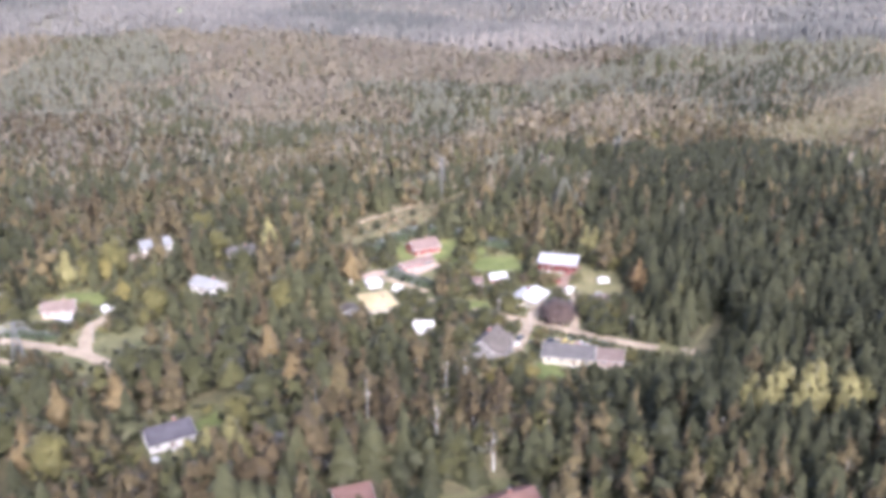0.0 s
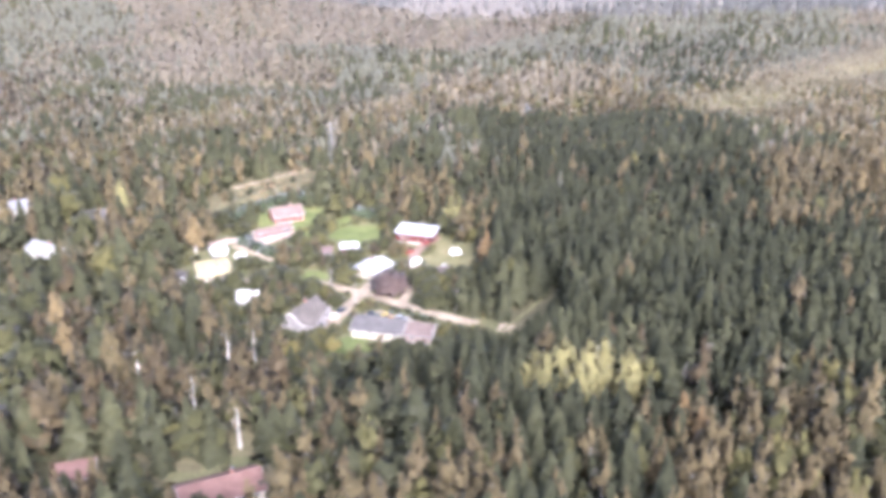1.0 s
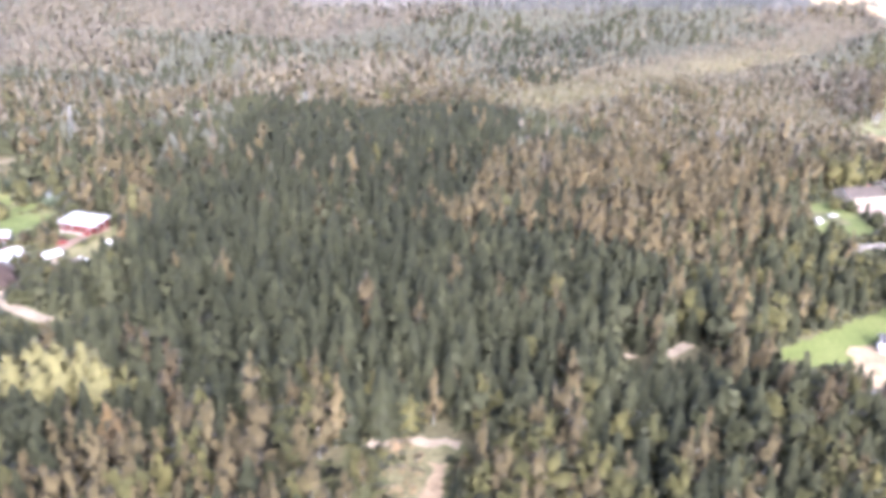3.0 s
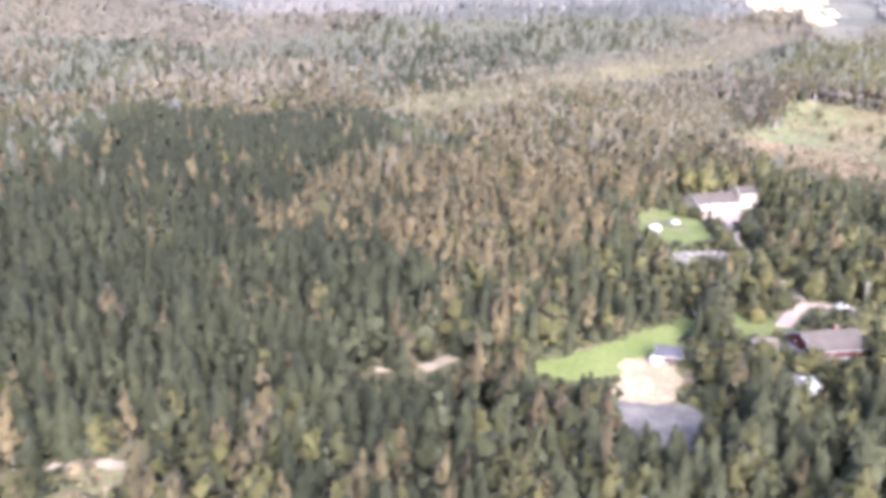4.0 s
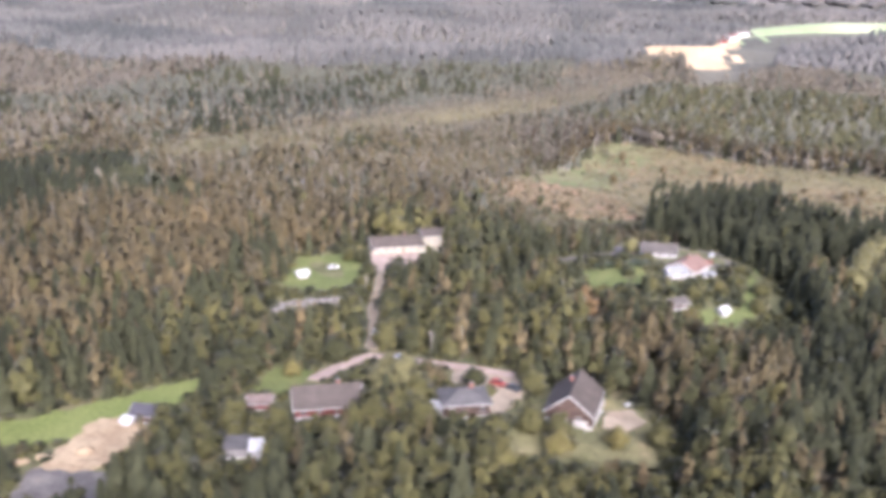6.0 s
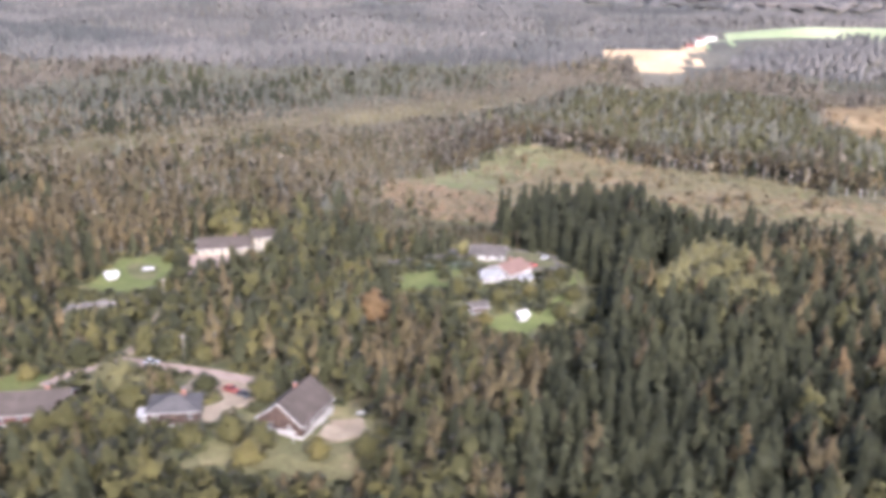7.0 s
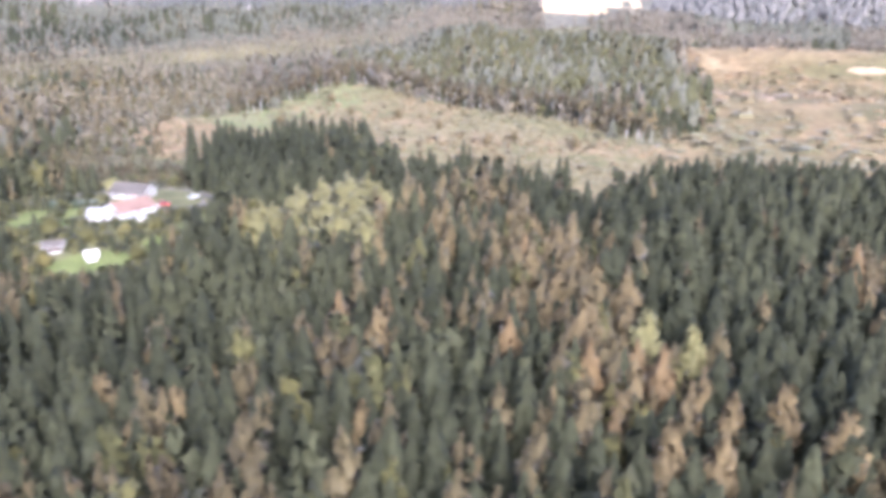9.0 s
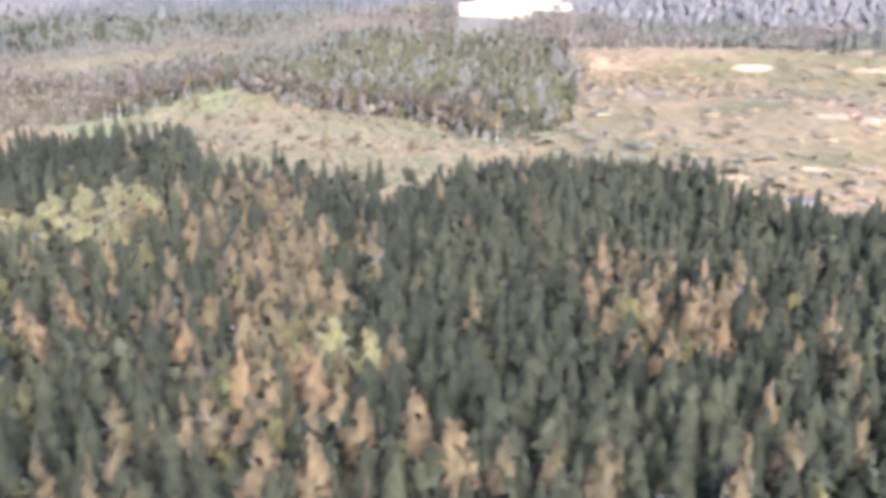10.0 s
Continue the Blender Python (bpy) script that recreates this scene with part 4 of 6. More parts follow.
for x, y in ((24.2, 201.6), (10.6, 176.4), (37.0, 164.6), (16.8, 168.0), (-88, 158.0), (-71.5, 160.6), (209.6, 205.0), (223.0, 173.4)):
    pole(x, y, 4.8, "weathered wooden utility pole beside the lane")


def pylon(x, y, h, turn):
    """A lattice mast with two crossarms."""
    root = tagged(new("power_pylon"), "galvanised steel lattice pylon in a cleared strip", "pylon")
    root.matrix_world = pose(x, y, gz(x, y) - 0.1, 0, 0, turn)

    def bar(bm, a, b, w=0.045):
        a, b = Vector(a), Vector(b)
        m = Matrix.Translation((a + b) / 2) @ (b - a).to_track_quat("Z", "Y").to_matrix().to_4x4() @ Matrix.Diagonal((w, w, (b - a).length, 1))
        bmesh.ops.create_cube(bm, size=1, matrix=m)

    half = lambda z: 0.95 * (1 - z / h) + 0.16
    for sx, sy in ((-1, -1), (1, -1), (1, 1), (-1, 1)):
        bm = bmesh.new()
        bar(bm, (sx * half(0), sy * half(0), 0), (sx * half(h), sy * half(h), h), 0.09)
        part("leg", bm, M_STEEL, root)
    steps = 9
    for i in range(steps):
        za, zb = h * i / steps, h * (i + 1) / steps
        ring = ((-1, -1), (1, -1), (1, 1), (-1, 1))
        for k in range(4):
            (ax, ay), (bx, by) = ring[k], ring[(k + 1) % 4]
            for p, q in (((ax * half(za), ay * half(za), za), (bx * half(zb), by * half(zb), zb)), ((bx * half(za), by * half(za), za), (ax * half(zb), ay * half(zb), zb))):
                bm = bmesh.new()
                bar(bm, p, q)
                part("brace", bm, M_STEEL, root)
    for z, w in ((h * 0.82, 2.6), (h * 0.95, 1.8)):
        bm = bmesh.new()
        bar(bm, (-w, 0, z), (w, 0, z), 0.1)
        arm = part("crossarm", bm, M_STEEL, root)
        for sx in (-1, 1):
            for sy in (-0.2, 0.2):
                bm = bmesh.new()
                bar(bm, (sx * w, 0, z), (0, sy, z + 0.6))
                part("stay", bm, M_STEEL, arm)
        for dx in (-w, w):
            bm = bmesh.new()
            bmesh.ops.create_cone(bm, segments=8, radius1=0.07, radius2=0.07, depth=0.7, cap_ends=True, matrix=pose(dx, 0, z - 0.35))
            part("insulator", bm, M_STONE, arm)


pylon(60.4, 306.0, 12.0, 35)
pylon(-2.0, 270.0, 13.0, 50)
pylon(-83.0, 153.0, 8.0, 20)

# ---------------------------------------------------------------- trees
rng = np.random.default_rng(5)


OCTA = np.array([(1, 0, 0), (0, 1, 0), (-1, 0, 0), (0, -1, 0), (0, 0, 1), (0, 0, -1)], float), np.array([(0, 1, 4), (1, 2, 4), (2, 3, 4), (3, 0, 4), (1, 0, 5), (2, 1, 5), (3, 2, 5), (0, 3, 5)])


def unit(v):
    return v / np.maximum(np.linalg.norm(v, axis=1), 1e-6)[:, None]


def spruce_shape(r, tiers, n, base=0.06):
    """A cone of drooping jagged tiers, 1 high, of radius 1 at the foot."""
    V, F = [], []
    for i in range(tiers):
        z = base + (1 - base) * (i / tiers) ** 0.9
        top = min(1.0, z + (1 - base) * 1.9 / tiers)
        rad = (1 - z) ** 0.66 * (0.85 + 0.3 * r.random())
        a0 = r.random() * 6.28
        k = len(V)
        V.append((0.03 * r.normal(), 0.03 * r.normal(), top))
        for j in range(n):
            q = rad * (1.12 if j % 2 else 0.72) * (0.85 + 0.3 * r.random())
            a = a0 + j * 6.283 / n
            V.append((q * math.cos(a), q * math.sin(a), z + 0.02 * r.normal() - (0.03 if j % 2 else -0.02)))
        for j in range(n):
            F.append((k, k + 1 + j, k + 1 + (j + 1) % n))
    V = np.array(V)
    return V, np.array(F), unit(np.c_[V[:, :2] + 0.22 * r.normal(size=(len(V), 2)), np.full(len(V), 0.8)])


def crown_shape(r, cards, z0, size, inner, top=0.5, lobes=5, core=0.88):
    """A crown of uneven leafy lobes, each a small core in a skin of leaf clumps: 1 high from z0, radius 1."""
    mid, half = (1 + z0) / 2, (1 - z0) / 2
    if lobes > 1:
        z = np.linspace(-0.72, 0.80, lobes) + 0.10 * r.normal(size=lobes)
        wide = np.sqrt(np.clip(1 - z ** 2, 0.05, 1)) * (1 - top * np.clip(z + 0.15, 0, 1) ** 1.1)
        a = np.arange(lobes) * 2.4 + r.random() * 6.28
        off = wide * (0.30 + 0.30 * r.random(lobes))
        C = np.c_[off * np.cos(a), off * np.sin(a), z]
        S = np.c_[wide * 0.76, wide * 0.76, 0.33 + 0.14 * r.random(lobes)] * (0.85 + 0.3 * r.random((lobes, 1)))
    else:
        C, S = np.zeros((1, 3)), np.ones((1, 3))
    V, F, N, count = [], [], [], 0
    if inner:
        ov, of = OCTA
        for c, q in zip(C, S):
            d = unit(ov + 0.25 * r.normal(size=ov.shape))
            p = c + d * q * core * (0.9 + 0.25 * r.random((len(ov), 1)))
            V.append(p)
            N.append(unit(0.5 * d + 0.5 * unit(p) + (0, 0, 0.6)))
            F.append(of + count)
            count += len(ov)
    if cards:
        k = r.integers(0, len(C), cards)
        d = unit(r.normal(size=(cards, 3)) + 0.6 * unit(C[k] + 1e-3) + (0, 0, 0.25))
        p = C[k] + d * S[k] * (0.94 * core + 0.24 * r.random((cards, 1)) ** 1.5)
        nrm = unit(d + 0.6 * r.normal(size=(cards, 3)) + (0, 0, 0.3))
        u = unit(np.cross(nrm, r.normal(size=(cards, 3))))
        w = np.cross(nrm, u)
        s = size * (0.55 + 0.8 * r.random((cards, 1))) * (0.6 + 0.4 * S[k, :1])
        V.append(np.stack([p + u * s, p - u * s * 0.6 + w * s * 0.85, p - u * s * 0.5 - w * s * 0.9], 1).reshape(-1, 3))
        N.append(unit(0.5 * d + 0.5 * unit(p) + (0, 0, 0.6) + 0.2 * r.normal(size=(cards, 3))).repeat(3, 0))
        F.append(np.arange(cards * 3).reshape(-1, 3) + count)
    V = np.concatenate(V)
    V[:, 2] = mid + V[:, 2] * half
    return V, np.concatenate(F), np.concatenate(N)


def trunk_shape(n=3, h=0.6, r0=0.09, r1=0.04):
    a = np.arange(n) * 2 * math.pi / n
    v = np.concatenate([np.c_[r0 * np.cos(a), r0 * np.sin(a), 0 * a], np.c_[r1 * np.cos(a), r1 * np.sin(a), 0 * a + h]])
    f = [(i, (i + 1) % n, n + (i + 1) % n) for i in range(n)] + [(i, n + (i + 1) % n, n + i) for i in range(n)]
    return v, np.array(f), np.c_[np.cos(a), np.sin(a), 0 * a].repeat(2, 0).reshape(n, 2, 3).transpose(1, 0, 2).reshape(-1, 3)


def grown(name, protos, P, H, R, tint, mats, label, category, trunk=None):
    """One object of many trees. P: feet, H: heights, R: crown radii; each takes a proto at random."""
    VV, FF, TT, SS, NN, base = [], [], [], [], [], 0
    pick = rng.integers(0, len(protos), len(P))
    for k, (v, f, w) in enumerate(protos):
        m = pick == k
        if not m.any():
            continue
        p, h, r, t = P[m], H[m], R[m], tint[m]
        items = [(v, f, w, 0)] + ([(*trunk, 1)] if trunk else [])
        for vv, ff, ww, s in items:
            a = rng.random(len(p)) * 6.283
            c, sn = np.cos(a), np.sin(a)
            rr = r if s == 0 else h * 0.11
            lean = rng.normal(size=(len(p), 2)) * 0.02
            x = (vv[None, :, 0] * c[:, None] - vv[None, :, 1] * sn[:, None]) * rr[:, None] + vv[None, :, 2] * h[:, None] * lean[:, :1] + p[:, :1]
            y = (vv[None, :, 0] * sn[:, None] + vv[None, :, 1] * c[:, None]) * rr[:, None] + vv[None, :, 2] * h[:, None] * lean[:, 1:] + p[:, 1:2]
            z = vv[None, :, 2] * h[:, None] + p[:, 2:3]
            VV.append(np.stack([x, y, z], 2).reshape(-1, 3))
            NN.append(np.stack([ww[None, :, 0] * c[:, None] - ww[None, :, 1] * sn[:, None], ww[None, :, 0] * sn[:, None] + ww[None, :, 1] * c[:, None], np.broadcast_to(ww[None, :, 2], x.shape)], 2).reshape(-1, 3))
            FF.append((ff[None] + (np.arange(len(p)) * len(vv))[:, None, None]).reshape(-1, 3) + base)
            TT.append(np.repeat(t, len(vv)))
            SS.append(np.full(len(p) * len(ff), s))
            base += len(p) * len(vv)
    if not VV:
        return None
    me = mesh_from(name, np.concatenate(VV), np.concatenate(FF), mats, np.concatenate(SS), np.clip(np.concatenate(TT), 0, 1), smooth=True, normals=np.concatenate(NN))
    return tagged(new(name, me), label, category, kind="stuff")


def blob(x, y, cx, cy, r, ry=None):
    return np.exp(-(((x - cx) / r) ** 2 + ((y - cy) / (ry or r)) ** 2))


def near_line(x, y, x1, y1, x2, y2, w):
    t = np.clip(((x - x1) * (x2 - x1) + (y - y1) * (y2 - y1)) / ((x2 - x1) ** 2 + (y2 - y1) ** 2), 0, 1)
    return np.exp(-((x - x1 - t * (x2 - x1)) ** 2 + (y - y1 - t * (y2 - y1)) ** 2) / w ** 2)


def patchy(x, y, s, k):
    """Soft patches between 0 and 1, s metres wide."""
    a = np.sin(x / s + k) + np.sin(y / s * 1.3 + 2 * k) + np.sin((x + y) / s * 0.7 + 3 * k) + np.sin((x - 1.7 * y) / s * 0.45 + k)
    return 1 / (1 + np.exp(-1.6 * a))


def stand(x, y, sx, sy, seed):
    """Forest compartments: three even random numbers for the cell in which each place lies."""
    q = np.array([math.cos(0.35), math.sin(0.35)])
    u, v = (x * q[0] + y * q[1]) / sx, (y * q[0] - x * q[1]) / sy
    u, v = u + 0.25 * np.sin(v * 2.1 + seed), v + 0.25 * np.sin(u * 2.7 + seed)
    iu, iv = np.floor(u), np.floor(v)
    best, ident = np.full(len(x), 1e9), np.zeros((len(x), 3))

    def mix(a, b, k):
        s = np.sin(a * 127.1 + b * 311.7 + k * 74.7 + seed) * 43758.5453
        return s - np.floor(s)

    for du in (-1, 0, 1):
        for dv in (-1, 0, 1):
            a, b = iu + du, iv + dv
            d = (a + 0.15 + 0.7 * mix(a, b, 1) - u) ** 2 + (b + 0.15 + 0.7 * mix(a, b, 2) - v) ** 2
            m = d < best
            best[m] = d[m]
            ident[m] = np.c_[mix(a, b, 3), mix(a, b, 4), mix(a, b, 5)][m]
    return ident


COPSE = [(270, 430), (300, 400), (337, 366), (412, 328), (428, 470), (386, 540), (330, 500)]
STRIP = ((-30, 226, -4, 262), (-4, 262, 18, 296), (18, 296, 60, 328), (60, 328, 90, 340))   # cleared below the power line


def young(x, y):
    """1 on the open face of the ridge, with its low young growth."""
    return np.clip(1.5 * np.exp(-(off_ridge(x, y, 6, -5) / 15) ** 2), 0, 1) * (0.88 + 0.12 * patchy(x, y, 6, 0.7))


TAN_WOOD = [(101, 223), (110, 253), (125, 268), (149, 262), (171, 264), (205, 262), (205, 240), (187, 205), (171, 186), (160, 173), (151, 169), (138, 192), (122, 197), (110, 198)]
RUST_WOOD = [(150, 166), (169, 168), (190, 182), (187, 172), (167, 156), (160, 148), (158, 132), (152, 139), (150, 148)]


DARK_WOOD = [(42, 328), (116, 352), (132, 294), (124, 260), (133, 243), (115, 236), (117, 207), (100, 224), (72, 232), (46, 250)]
MID_WOOD = [(135, 287), (185, 354), (255, 352), (232, 284), (236, 253), (188, 235), (176, 201), (175, 252), (156, 275)]
LOW_WOOD = [(232, 262), (236, 312), (246, 297), (262, 276), (280, 267), (280.5, 237), (262, 236), (250, 244)]
FAR_DARK = ([(95, 462), (182, 490), (198, 424), (166, 356), (128, 342), (100, 418)], [(-170, 470), (-137, 512), (-96, 366), (-128, 352)], [(-60, 700), (48, 645), (96, 545), (40, 520)])


def conifer_share(x, y):
    """The share of spruce and pine among the trees."""
    k = stand(x, y, 34, 20, 1.0)
    s = np.where(k[:, 0] < 0.42, 0.74, 0.14)
    pines = (1 / (1 + np.exp(-(x - np.where(y < 150, 18, 38)) / 3))) * (1 / (1 + np.exp((x - 158) / 7))) * (1 / (1 + np.exp(-(y - np.where(x < 66, 112, 122)) / 4))) * (1 / (1 + np.exp((y - 258) / 10)))
    s = s + (0.975 - s) * pines
    dark = (x > 20) & (x < 160) & (y > 240) & (y < 330 - 0.4 * np.abs(x - 60))
    s = np.where(dark, np.where(k[:, 0] < 0.75, 0.93, 0.3), s)
    jx, jy = x + 6 * np.sin(y * 1.7) * np.sin(x * 2.3), y + 6 * np.sin(x * 1.9) * np.sin(y * 2.9)
    s = np.where(inside(jx, jy, TAN_WOOD) | inside(jx, jy, RUST_WOOD), np.where(k[:, 0] < 0.16, 0.6, 0.06), s)
    s = np.where((x > 160) & (x < 262) & (y > 235) & (y < 300), 0.10, s)
    s = np.where(inside(jx, jy, DARK_WOOD), 0.93, np.where(inside(jx, jy, MID_WOOD), 0.08, s))
    east = (1 / (1 + np.exp(-(x - 262 - 0.35 * (175 - y)) / 4))) * (1 / (1 + np.exp((y - 284) / 5))) * (1 / (1 + np.exp(-(y - 100) / 8)))
    s = s + (0.975 - s) * east
    village = blob(x, y, 232, 190, 34, 34)
    s = s * (1 - 0.75 * np.clip(1.3 * village, 0, 1) * (x < 275))
    s = np.where(hamlet(x, y) > 0.5, np.maximum(s, 0.16 + 0.4 * (k[:, 2] < 0.25)), s)
    s = s * (1 - 0.3 * np.clip((124 - y) / 22, 0, 1) * (x > 60) * (x < 300))
    s = s * (1 - 0.92 * np.clip(0.62 * near_line(x, y, 343, 232, 350, 200, 9) + 0.62 * near_line(x, y, 352, 200, 360, 150, 10) + 1.4 * near_line(x, y, 307, 206, 323, 222, 8) + blob(x, y, 411, 174, 12, 10) + blob(x, y, 403, 192, 7, 8) + 0.3 * near_line(x, y, 318, 142, 336, 170, 6), 0, 1))
    s = s * (1 - 0.4 * np.clip((140 - y) / 14, 0, 1) * (x > 300) - 0.08 * ((x > 296) & (x < 348) & (y < 205)))
    s = np.where((x > 367) & (y > 142) & (y < 290), np.maximum(s, 0.985 - 0.95 * np.clip(0.8 * blob(x, y, 411, 174, 12, 10) + 1.3 * blob(x, y, 403, 192, 7, 8), 0, 1)), s)
    s = s * (1 - 0.8 * np.clip(1.3 * blob(x, y, 235, 365, 45, 55), 0, 1))
    s = np.where(inside(x, y, FADED), 0.08, s)
    s = np.where(inside(x, y, COPSE), 0.62, np.where(inside(x, y, BLOCK), 0.97, s))
    big = stand(x, y, 120, 62, 4.0)
    s = np.where((y > 330) & ~inside(x, y, COPSE) & (blob(x, y, 235, 365, 45, 55) < 0.35), np.where(big[:, 0] < 0.33, 0.90, 0.06), s)
    s = np.where(inside(x, y, LOW_WOOD), 0.08, s)
    for o in FAR_DARK:
        s = np.where(inside(x + 16 * np.sin(y * 0.9) * np.sin(x * 1.3), y + 16 * np.sin(x * 0.8) * np.sin(y * 1.1), o), 0.85, s)
    return np.clip(s * (1 - young(x, y)), 0.02, 0.97)


def leaf_tint(x, y):
    """From grey-brown (0) through olive and yellow to orange (1)."""
    k = stand(x, y, 30, 18, 2.0)
    t = np.where(y > 262, 0.02 + 0.42 * stand(x, y, 70, 36, 8.0)[:, 1], np.where(leafy(x, y), 0.04 + 0.40 * k[:, 1], 0.12 + 0.34 * k[:, 1]))
    t = t + 0.06 * near_line(x, y, 341, 240, 352, 200, 9) + 0.26 * near_line(x, y, 352, 200, 360, 150, 11) + 0.40 * blob(x, y, 409, 175, 13) + 0.30 * near_line(x, y, 307, 206, 323, 222, 9) + 0.16 * blob(x, y, 142, 214, 34, 18)
    t = t + 0.30 * blob(x, y, 57, 127, 8, 5) + 0.34 * blob(x, y, -3, 398, 16, 8) + 0.25 * blob(x, y, 200, 330, 50, 40) + 0.24 * blob(x, y, 228, 180, 48)
    t = np.where(inside(x, y, COPSE), 0.28 + 0.25 * k[:, 1], t)
    t = np.where(inside(x, y, FADED), 0.30 + 0.2 * k[:, 1], t)
    t = np.where(inside(x, y, MID_WOOD), 0.26 + 0.26 * k[:, 1], t)
    t = np.where(inside(x, y, TAN_WOOD), 0.24 + 0.26 * k[:, 1], np.where(inside(x, y, RUST_WOOD), 0.36 + 0.24 * k[:, 1], t))
    return t + (0.34 - t) * 0.8 * young(x, y)


def stature(x, y):
    """Tree height from stand to stand, about 1."""
    k = stand(x, y, 34, 20, 1.0)
    s = np.where(y > 262, 0.60 + 0.62 * k[:, 2], 0.88 + 0.24 * k[:, 2])
    s = s * (1 - 0.72 * young(x, y)) * np.where(inside(x, y, LOW_WOOD), 0.42, 1.0)
    s = s * np.where(inside(x, y, BLOCK), 1.25, 1.0) * (1 - 0.40 * blob(x, y, 330, 272, 12, 10)) * (1 - 0.60 * np.clip(1.3 * blob(x, y, 258, 262, 15, 26), 0, 1)) * (1 - 0.3 * blob(x, y, 372, 262, 20, 10))
    s = s * (1 - 0.5 * np.clip(1.2 * blob(x, y, 238, 365, 42, 52), 0, 1)) * (1 - 0.7 * np.clip(1.5 * blob(x, y, 396, 306, 18, 18), 0, 1))
    s = s * (1 - 0.45 * np.clip(1.3 * sum(near_line(x, y + 6, *q, 7) for q in STRIP), 0, 1))
    return s * (1 - 0.06 * blob(x, y, 230, 185, 36, 34)) * (1 - 0.3 * np.clip(blob(x, y, 176, 168, 20, 12), 0, 1))


def free_of(x, y, outlines):
    m = np.ones(len(x), bool)
    for o in outlines:
        m &= ~inside(x, y, o)
    return m


def limit(x, y, h):
    """Cut heights so that houses and yards behind are seen over the crowns."""
    top = np.full(len(x), 99.0)
    for sx, sy, w, hz in SIGHT:
        m = (np.abs(x - sx) < w + 0.8) & (y < sy + 0.3) & (y > sy - 26)
        top[m] = np.minimum(top[m], min(0.44, 54 / (sy - 30)) * (sy - y[m]) + hz)
    return np.minimum(h, top)


def clear_of_houses(x, y, gap):
    m = np.ones(len(x), bool)
    for hx, hy, a, b in HOUSES:
        m &= (np.abs(x - hx) > a + gap) | (np.abs(y - hy) > b + gap)
    return m


def grid(x0, x1, y0, y1, s):
    a, b = np.meshgrid(np.arange(x0, x1, s), np.arange(y0, y1, s))
    a = a + (np.arange(a.shape[0]) % 2)[:, None] * s * 0.5
    a, b = a.ravel(), b.ravel()
    return a + (rng.random(len(a)) - 0.5) * s * 0.9, b + (rng.random(len(b)) - 0.5) * s * 0.9


def wedge(x, y, m):
    return (x > -0.53 * y - 12 - m) & (x < 352 + 0.53 * y + m) & (y > 78 + 0.13 * np.clip(x, 0, None))


TAN_BIRCHES = ((334, 209.7), (337, 201), (352.4, 178), (355.4, 201.7), (343, 231.5), (341, 220), (344.4, 193.4), (359, 182.3), (363, 178), (335.7, 213), (352, 204.4), (346.7, 173), (350, 190), (348, 212), (344.5, 226), (357, 191))
ORANGE_BIRCHES = ((401.4, 192.7), (398.3, 185.6), (345.6, 165), (355, 155), (363.4, 154), (361.3, 159.4), (329, 171.5), (322.7, 170.4), (417.8, 172.3), (413, 168.7), (349, 196))
OCHRE_BIRCHES = ((329, 161.5), (404.5, 175.6), (409.7, 172), (404.4, 162), (400.6, 163.5), (378.7, 138.7), (366, 136.5), (369.4, 145.6), (375, 145.8), (361, 137.3))
BROWN_BIRCHES = ((344, 146), (353.4, 146.4), (383.5, 137.8), (388.3, 138), (393, 138), (411, 139.5), (423.3, 157), (411, 190.5), (371.8, 161))


BIG_TREES = ((-56.3, 138.7, "big_d", 9), (-51.6, 137, "big_d", 8.4), (-40.6, 150.7, "big_d", 9), (-45.6, 139, "big_d", 8), (-40, 143, "big_d", 8.6), (-29.8, 184, "big_d", 8.4), (-49.4, 197, "big_d", 8), (-30.9, 131.2, "big_d", 8.6),
             (-81, 199.5, "big_o", 9.4), (-65, 221, "big_o", 9.4), (-63.7, 175.3, "big_o", 7), (-36, 176.7, "big_o", 8.4), (-58.4, 111.6, "big_o", 8), (-34, 125, "big_o", 7),
             (-33, 145.6, "birch_c", 9.6), (-26.7, 134.5, "birch_c", 9.4), (-18.8, 133, "birch_b", 9.4), (-54.8, 128.7, "birch_c", 8.6), (-62.8, 124.7, "birch_t", 8.6), (-23.4, 195.7, "birch_c", 8.6), (-21.6, 202, "birch_b", 7),
             (-53, 152, "birch_b", 8.4), (-46, 215, "birch_c", 10), (-63, 113, "birch_c", 7.6))


def apart(x, y):
    """Away from the single birches and from their sunny side."""
    m = np.ones(len(x), bool)
    for bx, by, _, _ in BIG_TREES + ((-0.8, 136.8, "", 0), (2.7, 140.1, "", 0), (-2.2, 121.7, "", 0), (6.3, 114.0, "", 0)):
        m &= ((x - bx) / 2.8) ** 2 + ((y - by + 1.6) / 3.8) ** 2 > 1
    for bx, by in TAN_BIRCHES + ORANGE_BIRCHES + OCHRE_BIRCHES + BROWN_BIRCHES:
        m &= ((x - bx) / 1.9) ** 2 + ((y - by + 1.4) / 3.0) ** 2 > 1
    return m


